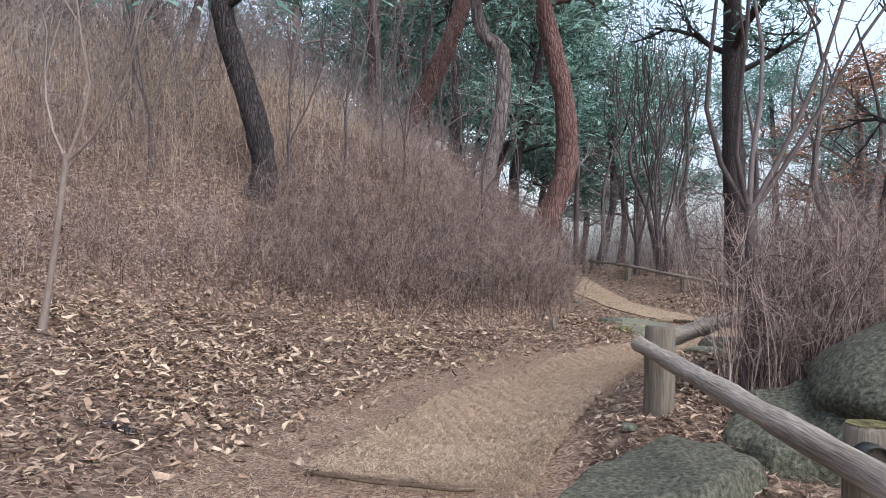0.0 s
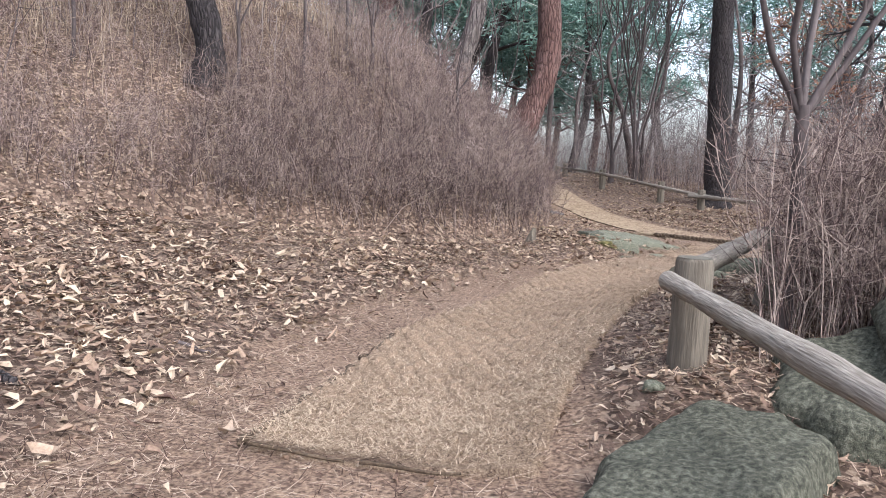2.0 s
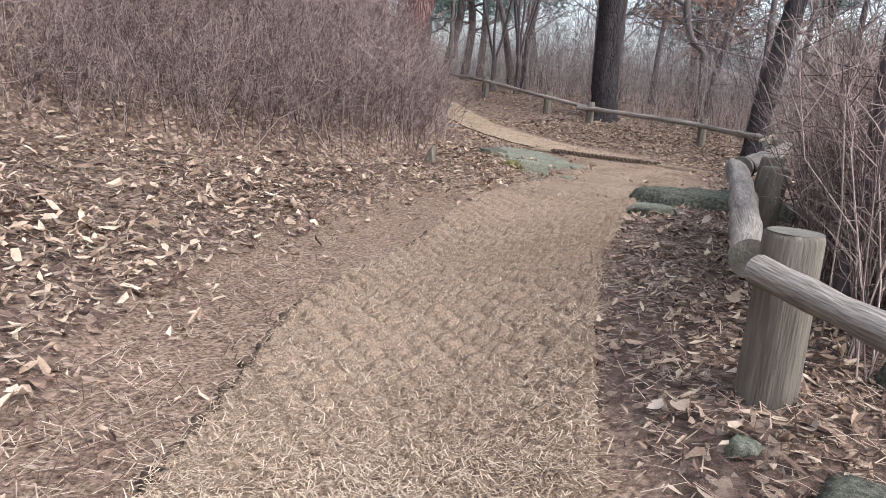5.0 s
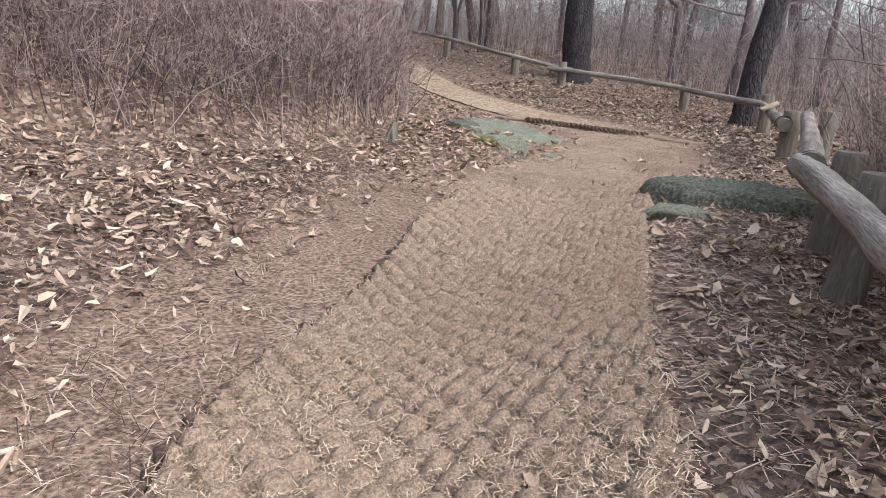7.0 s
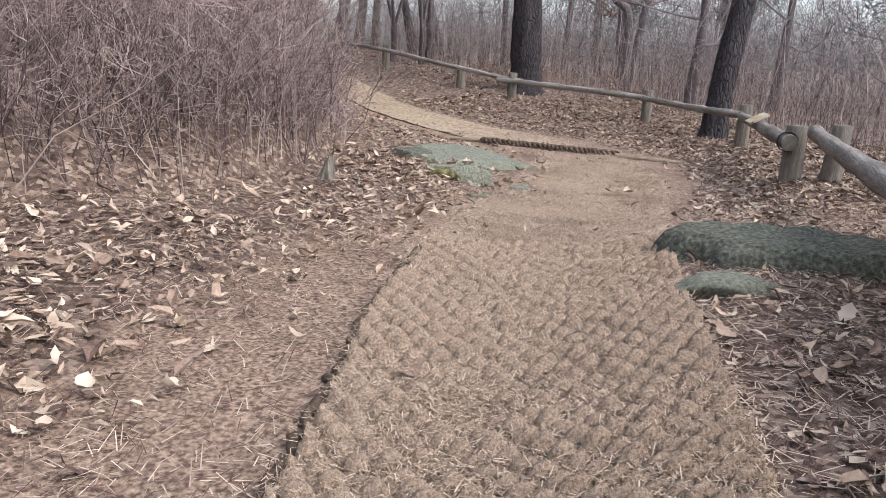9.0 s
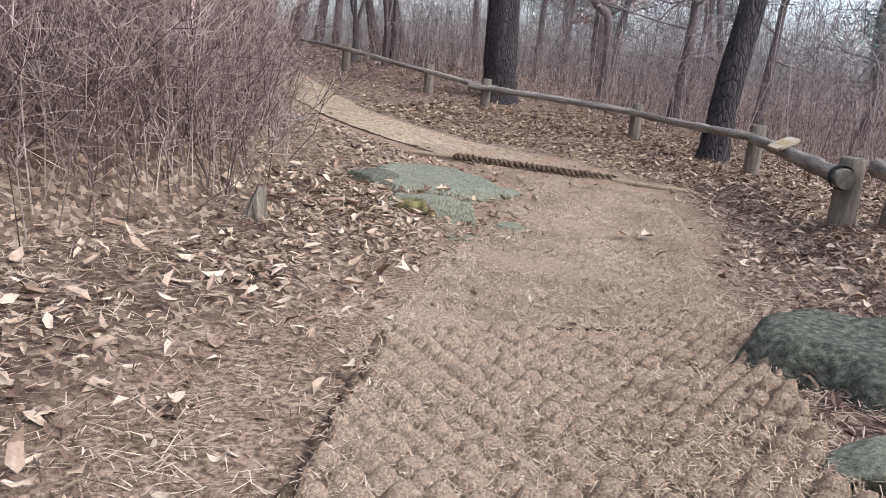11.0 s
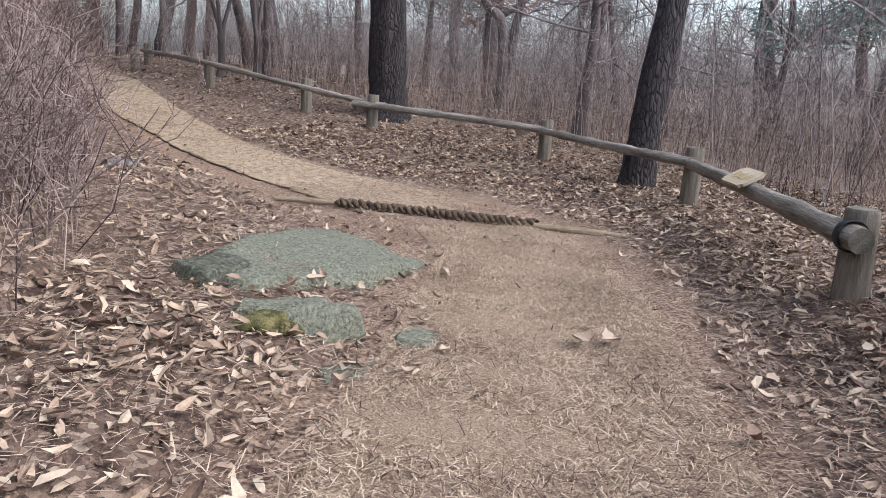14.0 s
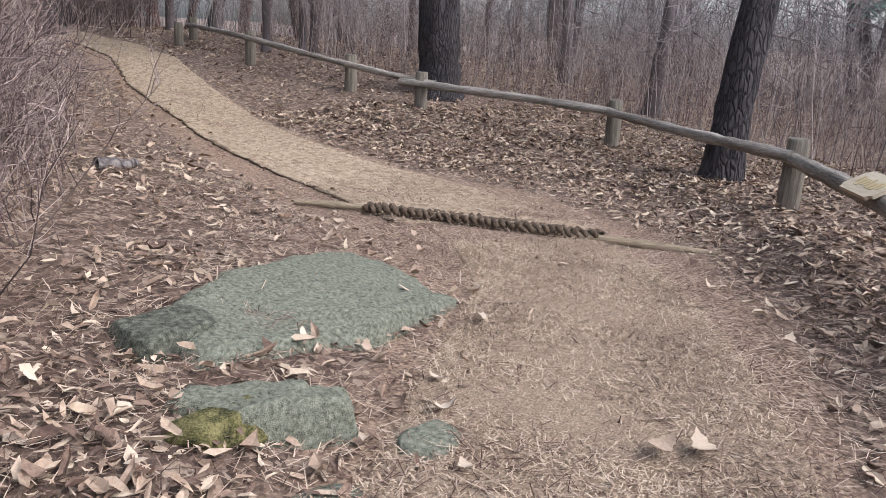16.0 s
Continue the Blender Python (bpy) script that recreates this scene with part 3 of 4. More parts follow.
brush("fence_shrubs", "dark bare twiggy shrub behind the fence post", "shrubs", M_STEM,
      stems(*scatter(3600, (1.7, 5.2, 4.9, 9.4), lambda x, y: ease(0.16, 0.4, -side(x, y, [(1.3, 5.0), (2.8, 7.4), (5.6, 11.0)])) * (1 - ease(2.0, 2.6, -side(x, y, [(1.3, 5.0), (2.8, 7.4), (5.6, 11.0)])))), (0.7, 1.5), (0.003, 0.0055), 0.24, 11, 0.32))


def behind_fence(x, y):
    r = -side(x, y, RAILS)
    return ease(0.7, 1.8, r) * (1 - 0.5 * ease(4, 12, r)) * (0.3 + 0.7 * patchy(x, y, 0.8, 7))


RAILS = [(1.4, 1.0), (1.35, 5.1), (3.2, 8.1), (6.35, 12.2), (8.5, 15.3), (9.2, 18.9), (7.6, 21.7), (6.9, 23.0), (5.8, 25.5), (5.4, 30.5), (4, 36)]
brush("thicket", "tall leafless grey-brown thicket beyond the fence", "thicket", M_GREY,
      stems(*scatter(7000, (5, 5, 34, 48), behind_fence), (1.3, 3.7), (0.0045, 0.009), 0.26, 13, 0.34))
brush("thicket", "high bare grey saplings crowding the wood beyond the fence", "thicket", M_GREY,
      stems(*scatter(750, (11, 6, 40, 46), lambda x, y: ease(4, 7, -side(x, y, RAILS))), (3.0, 6.5), (0.009, 0.02), 0.16, 16, 0.28))
brush("thicket", "low purple-brown undergrowth beyond the fence", "undergrowth", M_STEM,
      stems(*scatter(6500, (5, 6, 18, 32), behind_fence), (0.5, 1.6), (0.004, 0.0065), 0.25, 6, 0.4))

brush("thicket", "brown bare scrub closing the far bend of the trail", "thicket", M_DARKSTEM,
      stems(*scatter(2600, (-10, 31, 5, 46), lambda x, y: (1 - ease(-0.6, 0.2, side(x, y, RIGHT)) * ease(-0.6, 0.2, -side(x, y, FOOT))) * ease(30, 33, y)), (0.8, 2.4), (0.006, 0.012), 0.3, 12, 0.36))


# ---- trees ----
def limbs(start, direction, length, radius, depth, spread=0.7, up=0.15, kids=4, k=5):
    """A limb and, recursively, its side limbs: lists of point rows and radii."""
    d = np.array(direction, float)
    d /= np.linalg.norm(d)
    pts, p = [np.array(start, float)], np.array(start, float)
    for i in range(k - 1):
        d = d + rng.normal(0, 0.16, 3) + np.array([0, 0, up * 0.3])
        d /= np.linalg.norm(d)
        p = p + d * length / (k - 1)
        pts.append(p)
    P = np.array(pts)
    R = radius * np.linspace(1, 0.35, k)
    out = [(P, R)]
    if depth:
        for _ in range(kids):
            u = rng.uniform(0.25, 1.0) * (k - 1)
            i = min(int(u), k - 2)
            q = P[i] + (P[i + 1] - P[i]) * (u - i)
            t = P[i + 1] - P[i]
            t /= np.linalg.norm(t)
            nd = t * 0.6 + rng.normal(0, spread, 3) + np.array([0, 0, up])
            out += limbs(q, nd, length * rng.uniform(0.45, 0.75), radius * 0.5, depth - 1, spread, up, kids, k)
    return out


def needle_tufts(centres, n, size, length):
    """Sprays of slim needles round each centre."""
    c = np.repeat(np.asarray(centres), n, axis=0)
    m = len(c)
    d = rng.normal(size=(m, 3))
    d[:, 2] = d[:, 2] * 0.6 + 0.25
    d /= np.linalg.norm(d, axis=1, keepdims=True)
    p = c + rng.normal(size=(m, 3)) * np.array([size, size, size * 0.35])
    s = np.cross(d, rng.normal(size=(m, 3)))
    s /= np.linalg.norm(s, axis=1, keepdims=True)
    L = rng.uniform(*length, (m, 1))
    v = np.stack([p - s * L * 0.09, p + s * L * 0.09, p + d * L], 1).reshape(-1, 3)
    return v, np.arange(m * 3).reshape(-1, 3)


def trunk_mesh(name, pts, radii, mat, sides=18, k=26):
    P = spline(pts, k)
    R = np.interp(np.linspace(0, 1, k), np.linspace(0, 1, len(radii)), radii)
    R = R * (1 + 0.04 * rng.normal(size=k))
    R[0] *= 1.35
    R[1] *= 1.12
    v, f = tubes(P[None], R[None], sides)
    c = np.repeat(P, sides, axis=0)
    v = c + (v - c) * (1 + 0.05 * rng.normal(size=(len(v), 1)))
    return raw_mesh(name, v, f, mat), P, R


def tree(name, label, pts, radii, mat, branches=6, branch_len=1.6, from_u=0.5, crown=0, crown_mat=None, depth=2, kids=4, twig_mat=None, up=0.2, tuft=0.45):
    """A tapered trunk along pts (metres, first point on the ground), limbs and, for a pine, a crown of needle sprays."""
    pts = [np.array(p, float) for p in pts]
    base = pts[0].copy()
    base[2] = gz(base[0], base[1])
    pts[0][2] = base[2] - 0.12
    root = new(name)
    root.location = base
    tagged(root, label, "tree")
    me, P, R = trunk_mesh("trunk", [p - base for p in pts], radii, mat)
    part("trunk", me, root)
    ends = []
    for b in range(branches):
        u = from_u + (1 - from_u) * (b + 0.5) / branches
        i = min(int(u * (len(P) - 1)), len(P) - 2)
        a = b * 2.4 + rng.uniform(-0.5, 0.5)
        rows = limbs(P[i], (math.cos(a), math.sin(a), rng.uniform(0.1, 0.8)), branch_len * rng.uniform(0.6, 1.2), R[i] * 0.42, depth, 0.7, up, kids)
        part("limb", raw_mesh("limb", *tubes(np.array([r[0] for r in rows]), np.array([r[1] for r in rows]), 3), twig_mat or mat), root)
        ends += [r[0][2:] for r in rows]
    if crown:
        ends = np.concatenate(ends)
        pick = ends[rng.integers(0, len(ends), crown)]
        v, f = needle_tufts(pick, 15, tuft, (0.24, 0.5))
        part("crown", raw_mesh("crown", v, f, crown_mat, False), root, "dark green needles" if crown_mat is M_NEEDLE else "")
    return root


def seen_line(y, dots, eye=(0.0, 0.06, 1.385)):
    """Points at the distance y for slopes (across, up) from the trail's start."""
    return [(eye[0] + a * y, eye[1] + y, eye[2] + b * y) for a, b in dots]


# pines on the bank and beside the trail
tree("pine_tree", "leaning dark pine trunk on the bank among shrubs", seen_line(12.2, [(-0.255, 0.05), (-0.25, 0.12), (-0.27, 0.2), (-0.305, 0.3), (-0.33, 0.42), (-0.34, 0.6)]), (0.26, 0.2, 0.19, 0.18, 0.16, 0.12), M_DARKBARK, 5, 2.0, 0.6, 60, M_NEEDLE)
tree("pine_tree", "red-barked pine leaning over the bank", seen_line(23, [(-0.075, 0.10), (-0.065, 0.16), (-0.03, 0.24), (0.005, 0.33), (0.035, 0.45), (0.045, 0.6)]), (0.32, 0.3, 0.28, 0.25, 0.2, 0.14), M_REDBARK, 9, 3.0, 0.7, 260, M_NEEDLE)
tree("pine_tree", "crooked grey-barked tree on the bank", seen_line(18, [(0.043, 0.04), (0.043, 0.12), (0.058, 0.18), (0.06, 0.27), (0.033, 0.30), (0.022, 0.36), (0.018, 0.55)]), (0.2, 0.18, 0.17, 0.16, 0.16, 0.14, 0.1), M_GREYBARK, 5, 2.0, 0.8, 90, M_NEEDLE)
tree("pine_tree", "curved red-barked pine beside the trail", seen_line(17.7, [(0.096, 0.01), (0.123, 0.06), (0.144, 0.12), (0.143, 0.2), (0.125, 0.28), (0.11, 0.36), (0.108, 0.55)]), (0.32, 0.3, 0.26, 0.23, 0.22, 0.2, 0.14), M_REDBARK, 9, 3.0, 0.8, 260, M_NEEDLE)
tree("pine_tree", "pinkish pine trunk high on the hillside", seen_line(24, [(-0.11, 0.14), (-0.108, 0.24), (-0.11, 0.36), (-0.1, 0.6)]), (0.22, 0.2, 0.18, 0.12), M_REDBARK, 6, 2.5, 0.7, 160, M_NEEDLE)
tree("pine_tree", "dark pine trunk on the upper hillside", seen_line(19, [(-0.52, 0.2), (-0.5, 0.3), (-0.49, 0.4), (-0.47, 0.6)]), (0.36, 0.32, 0.28, 0.2), M_DARKBARK, 6, 2.5, 0.6, 120, M_NEEDLE)
tree("leaning_tree", "bare trunk leaning low across the hillside", seen_line(18, [(-0.27, 0.185), (-0.33, 0.225), (-0.38, 0.29), (-0.43, 0.36)]), (0.17, 0.15, 0.11, 0.06), M_GREYBARK, 4, 1.5, 0.4)
tree("pine_tree", "thick straight dark pine beyond the fence", [(8.5, 22.9, 0.3), (8.45, 22.9, 1.5), (8.25, 22.8, 4.5), (8.15, 22.8, 7.5), (8.2, 22.9, 12)], (0.37, 0.34, 0.31, 0.28, 0.18), M_DARKBARK, 9, 3.2, 0.72, 260, M_NEEDLE)
tree("leaning_tree", "slanting dark tree trunk behind the fence rail", [(9.2, 16.95, 0.2), (9.32, 17.0, 1.3), (9.7, 17.1, 3.2), (10.1, 17.2, 5.2), (10.2, 17.3, 8)], (0.23, 0.2, 0.19, 0.17, 0.1), M_DARKBARK, 7, 2.2, 0.62, 0, None)


def fork_tree(name, label, base, fork_z, radius, arms, mat, depth=2, kids=4, lean=(0, 0)):
    """A short trunk that forks into several rising limbs: arms of (across, along, rise, length)."""
    b = np.array([base[0], base[1], gz(*base)])
    root = new(name)
    root.location = b
    tagged(root, label, "tree")
    f = np.array([lean[0], lean[1], fork_z - b[2]])
    part("trunk", trunk_mesh("trunk", [(0, 0, -0.1), f * 0.5 + (0.02, 0, 0), f], (radius, radius * 0.85, radius * 0.8), mat, 12, 10)[0], root)
    for dx, dy, dz, ln in arms:
        rows = limbs(f - np.array([0, 0, 0.08]), (dx, dy, dz), ln, radius * 0.5, depth, 0.45, 0.9, kids, 7)
        part("limb", raw_mesh("limb", *tubes(np.array([r[0] for r in rows]), np.array([r[1] for r in rows]), 5), mat), root)
    return root


fork_tree("forked_tree", "bare grey tree forking into rising limbs behind the fence", (2.2, 5.85), 1.86, 0.048, [(-0.5, 0.2, 1, 2.6), (-0.25, -0.2, 1.2, 2.8), (0.2, 0.3, 1.2, 2.8), (0.5, 0.0, 1, 2.8), (0.75, 0.35, 1, 2.4)], M_THINBARK, 2, 2)
fork_tree("sapling", "pale bare sapling with three forking limbs on the bank", (-3.85, 7.2), 2.3, 0.034, [(-0.75, 0.1, 0.75, 2.2), (0.1, 0.2, 1, 2.4), (0.8, -0.1, 0.75, 1.8)], M_PALEBARK, 1, 3, (0.22, -0.05))
for i, (bx, by, hh, nn) in enumerate([(6.6, 27.6, 1.0, 3), (7.2, 26.9, 1.0, 4), (7.7, 27.8, 1.0, 2)]):
    fork_tree("clump_tree", "dark slim multi-stemmed bare tree beyond the fence", (bx, by), gz(bx, by) + hh, 0.1, [(0.5 * math.cos(a * 2 + i), 0.5 * math.sin(a * 2 + i), 1.6, 5.5) for a in range(nn)], M_THINBARK, 2, 4)
for bx, by, zz in [(-0.9, 13.6, 0.9), (-1.9, 13.2, 1.2), (0.5, 14.0, 0.8), (-1.4, 14.6, 1.0), (-2.7, 12.4, 0.9), (-4.6, 11.5, 1.0), (0.2, 15.6, 1.1), (1.3, 16.2, 0.9), (-5.6, 13.2, 1.3), (-0.3, 17.5, 1.2)]:
    fork_tree("sapling", "slim bare sapling rising from the bank shrubs", (bx, by), gz(bx, by) + zz, 0.03, [(0.4, 0.1, 1, 2.2), (-0.3, 0.2, 1, 2.0), (0.05, -0.3, 1, 2.4)], M_THINBARK, 1, 4)

def on_land(pts):
    """Points with heights over the ground turned into places."""
    return [(x, y, gz(pts[0][0], pts[0][1]) + z) for x, y, z in pts]


tree("crooked_tree", "slim dark tree with a crooked bend beyond the fence", on_land([(12.7, 25.2, 0), (12.68, 25.2, 1.0), (12.55, 25.2, 2.0), (12.1, 25.2, 2.35), (11.8, 25.2, 3.2), (11.8, 25.2, 4.4), (12.1, 25.2, 7.5)]), (0.14, 0.12, 0.11, 0.11, 0.1, 0.09, 0.04), M_THINBARK, 6, 1.8, 0.6)
tree("oak_tree", "bare oak still holding reddish dead leaves", on_land([(15.7, 30, 0), (15.5, 30, 2.2), (15.9, 30.1, 4.5), (15.6, 30, 8)]), (0.24, 0.2, 0.15, 0.06), M_THINBARK, 9, 2.8, 0.3, 170, M_OAKLEAF, 2, 4, None, 0.2, 0.35)

# bare woodland trees and far pines, well away from the trail
WOOD = [(-5.5, 16.5), (-8.5, 15.5), (-4.2, 20), (-7.5, 21), (-11, 18.5), (-2.2, 23), (-12.5, 24), (-6, 27), (-9, 30), (-0.6, 26), (10.5, 27), (12.5, 22), (11.5, 31), (14, 27), (16, 23), (15, 33), (18, 28), (17.5, 19), (9, 33), (10.5, 37), (19, 35), (21, 24), (5.6, 35), (7.5, 38), (12.5, 41), (22, 31)]
for i, (bx, by) in enumerate(WOOD):
    z0, h = gz(bx, by), rng.uniform(6, 10)
    s = rng.normal(0, 0.35, 4)
    tree("bare_tree", "bare grey winter tree in the wood" + (" beyond the fence" if bx > 3 else " on the hillside"), [(bx, by, z0), (bx + s[0], by + s[1], z0 + h * 0.3), (bx + s[0] * 2, by + s[1], z0 + h * 0.62), (bx + s[2] * 2, by + s[3], z0 + h)],
         (rng.uniform(0.09, 0.2), 0.1, 0.07, 0.03), M_THINBARK, 9, 2.3, 0.25, 0, None, 2, 4, M_GREY)
FAR = [(24, 22), (30, 30), (27, 18), (36, 25), (2.5, 31), (-0.5, 30), (5.5, 47), (8, 42), (-3.5, 41), (12, 50), (20, 47), (-6, 38), (-2.5, 35), (0.5, 39), (3, 36), (6, 43), (1.5, 45), (-5, 48), (10, 46), (14, 44), (26, 36), (24, 46), (30, 42), (4, 52), (9, 55), (-10, 44), (33, 33), (30, 26), (28, 52), (-1, 56)]
for i, (bx, by) in enumerate(FAR):
    z0, h = gz(bx, by), rng.uniform(10, 14)
    s = rng.normal(0, 0.5, 4)
    tree("pine_tree", "dark green pine in the far wood", [(bx, by, z0), (bx + s[0], by + s[1], z0 + h * 0.35), (bx + s[2], by + s[3], z0 + h * 0.7), (bx + s[2] * 1.5, by + s[3], z0 + h)],
         (0.24, 0.2, 0.15, 0.06), M_DARKBARK if i % 3 else M_REDBARK, 12, 3.2, 0.25 + 0.15 * (i % 3), 600, M_NEEDLE, 1, 4, None, 0.1, 0.6)


# ---- fence ----
def post(x, y, z0, z1, radius=0.095, lean=(0, 0), mossy=False):
    """A round timber post with a chamfered, checked top."""
    root = new("fence_post")
    root.location = (x, y, z0)
    tagged(root, "weathered round timber post" + (" with a green mossy top" if mossy else " with a chamfered top"), "fence post", "posts of the trail fence")
    h, n = z1 - z0, 18
    prof = [(-0.25, 1.06), (0, 1.04), (h * 0.5, 1.0), (h - 0.02, 0.97), (h - 0.006, 0.93), (h, 0.86)]
    v = []
    for zz, r in prof:
        for i in range(n):
            a = i * 2 * math.pi / n
            q = radius * r * (1 + 0.025 * math.sin(3 * a + x * 5) + 0.012 * math.sin(7 * a + y * 3))
            v.append((q * math.cos(a) + lean[0] * zz / h, q * math.sin(a) + lean[1] * zz / h, zz))
    f = [(r * n + i, r * n + (i + 1) % n, (r + 1) * n + (i + 1) % n, (r + 1) * n + i) for r in range(len(prof) - 1) for i in range(n)]
    part("shaft", raw_mesh("shaft", v, f, M_POST), root)
    bm = bmesh.new()
    bmesh.ops.create_circle(bm, cap_ends=True, segments=n, radius=radius * 0.9)
    bmesh.ops.translate(bm, verts=bm.verts, vec=(lean[0], lean[1], h + 0.001))
    part("end_grain", bm_mesh("end_grain", bm, M_MOSS if mossy else M_POSTTOP, False), root, "mossy cut top" if mossy else "dark cut top")
    return root


def rail(a, b, ra, rb, label, bend=0.02):
    """A round rail with knots from a to b, tapering; cut ends."""
    a, b = Vector(a), Vector(b)
    d = b - a
    root = new("fence_rail")
    root.matrix_world = Matrix.Translation(a) @ d.to_track_quat("X", "Z").to_matrix().to_4x4()
    tagged(root, label, "fence rail", "rails of the trail fence")
    k, n, L = 28, 14, d.length
    u = np.linspace(0, 1, k)
    P = np.stack([u * L, bend * np.sin(u * 5 + a.x), bend * np.sin(u * 4 + a.y) - bend * u], -1)
    R = ra + (rb - ra) * u + 0.004 * np.sin(u * 31 + a.x) + 0.003 * rng.normal(size=k)
    v, f = tubes(P[None], R[None], n)
    part("log", raw_mesh("log", v, f, M_RAIL), root)
    for i, name in ((0, "cut_end"), (k - 1, "cut_end")):
        ring = [tuple(q) for q in v[i * n:(i + 1) * n]]
        bm = bmesh.new()
        vs = [bm.verts.new(q) for q in ring]
        bm.faces.new(vs if i else vs[::-1])
        part(name, bm_mesh(name, bm, M_POSTTOP, False), root, "dark cut end")
    return root


def band(centre, direction, radius):
    """A black strap round a rail."""
    d = Vector(direction).to_track_quat("Z", "Y").to_matrix().to_4x4()
    a = np.linspace(0, 2 * np.pi, 25)
    prof = [(-0.03, 0), (-0.03, 0.007), (0.03, 0.007), (0.03, 0)]
    v = [tuple((radius + h) * q for q in (math.cos(t), math.sin(t))) + (w,) for t in a[:-1] for w, h in prof]
    f = [(i * 4 + j, ((i + 1) % 24) * 4 + j, ((i + 1) % 24) * 4 + (j + 1) % 4, i * 4 + (j + 1) % 4) for i in range(24) for j in range(4)]
    ob = new("strap", raw_mesh("strap", v, f, M_BAND))
    ob.matrix_world = Matrix.Translation(centre) @ d
    tagged(ob, "black rubber strap round the fence rail", "strap", "straps on the rails")


# posts: x, y, foot, top, radius, lean of the top
POSTS = [(1.5, 2.85, 0.2, 0.83, 0.1, (0, 0), True), (1.36, 5.15, 0.33, 0.985, 0.1, (0.0, 0.0), False), (2.82, 7.42, 0.36, 0.98, 0.095, (0.1, 0.03), False),
         (3.27, 8.1, 0.36, 0.99, 0.09, (0.1, 0.03), False), (6.58, 11.95, 0.34, 0.95, 0.1, (0.08, 0.02), False), (6.37, 12.25, 0.3, 0.91, 0.105, (0.02, 0.03), False), (8.5, 15.45, 0.22, 0.87, 0.1, (0, 0), False), (9.2, 18.95, 0.14, 0.87, 0.1, (0, 0), False),
         (7.62, 21.75, 0.28, 1.0, 0.1, (0, 0), False), (6.95, 23.15, 0.5, 1.17, 0.1, (0, 0), False), (5.83, 25.6, 0.75, 1.44, 0.1, (0, 0), False), (5.5, 30.2, 1.0, 1.62, 0.1, (0, 0), False), (5.05, 29.3, 0.98, 1.5, 0.1, (0, 0), False)]
for x, y, foot, top, *rest in POSTS:
    post(x, y, min(foot, gz(x, y)), top + (0.05 if y > 14 else 0.0), *rest)
rail((1.2, 5.1, 0.875), (1.42, 1.9, 0.66), 0.05, 0.062, "weathered grey round rail on the near fence", 0.01)
rail((1.37, 5.36, 0.85), (3.12, 8.22, 0.9), 0.065, 0.075, "pale weathered rail with dark straps", 0.012)
rail((3.1, 8.12, 0.885), (6.42, 12.05, 0.88), 0.08, 0.07, "thick pale weathered rail with dark straps", 0.012)
rail((6.2, 12.15, 0.75), (8.38, 15.4, 0.76), 0.082, 0.06, "thick pale split rail ending at a post", 0.01)
rail((8.36, 15.36, 0.765), (9.07, 18.9, 0.77), 0.058, 0.055, "grey round rail along the trail edge", 0.01)
rail((9.07, 18.9, 0.775), (7.35, 21.95, 0.9), 0.055, 0.06, "grey round rail along the trail edge", 0.01)
rail((7.75, 21.5, 0.88), (6.82, 23.05, 1.08), 0.05, 0.05, "grey round rail along the trail edge", 0.01)
rail((6.83, 23.05, 1.08), (5.72, 25.5, 1.36), 0.05, 0.05, "grey round rail along the trail edge", 0.01)
rail((5.72, 25.5, 1.36), (5.35, 30.2, 1.52), 0.05, 0.045, "grey round rail along the far trail edge", 0.01)
band((3.2, 8.24, 0.885), (3.32, 3.93, 0.0), 0.083)
band((1.44, 2.75, 0.715), (0.22, -3.2, -0.21), 0.06)
band((6.27, 12.26, 0.75), (2.18, 3.25, -0.06), 0.094)


def sign_board():
    """A small sawn board on the rail with worn yellow lettering (illegible: bars)."""
    root = new("sign_board")
    root.matrix_world = pose(7.33, 13.9, 0.845, 0, 0, 0) @ Vector((2.18, 3.25, -0.06)).to_track_quat("X", "Z").to_matrix().to_4x4() @ pose(0, 0, 0, -30, 0, 0)
    tagged(root, "small pale wooden board with worn yellow lettering on the rail", "sign")
    bm = bmesh.new()
    bmesh.ops.create_cube(bm, size=1)
    bmesh.ops.scale(bm, verts=bm.verts, vec=(0.52, 0.24, 0.025))
    bmesh.ops.bevel(bm, geom=[e for e in bm.edges if abs(e.verts[0].co.z - e.verts[1].co.z) > 0.01], offset=0.035, segments=3, affect="EDGES")
    part("board", bm_mesh("board", bm, M_BOARD, False), root)
    for i in range(7):
        bm = bmesh.new()
        bmesh.ops.create_cube(bm, size=1)
        bmesh.ops.scale(bm, verts=bm.verts, vec=(0.03 + 0.01 * (i % 3), 0.07 + 0.02 * (i % 2), 0.004))
        part("lettering", bm_mesh("lettering", bm, M_YELLOW, False), root, "worn yellow stroke").location = (-0.17 + i * 0.056, 0.01 * (i % 3 - 1), 0.0145)


sign_board()


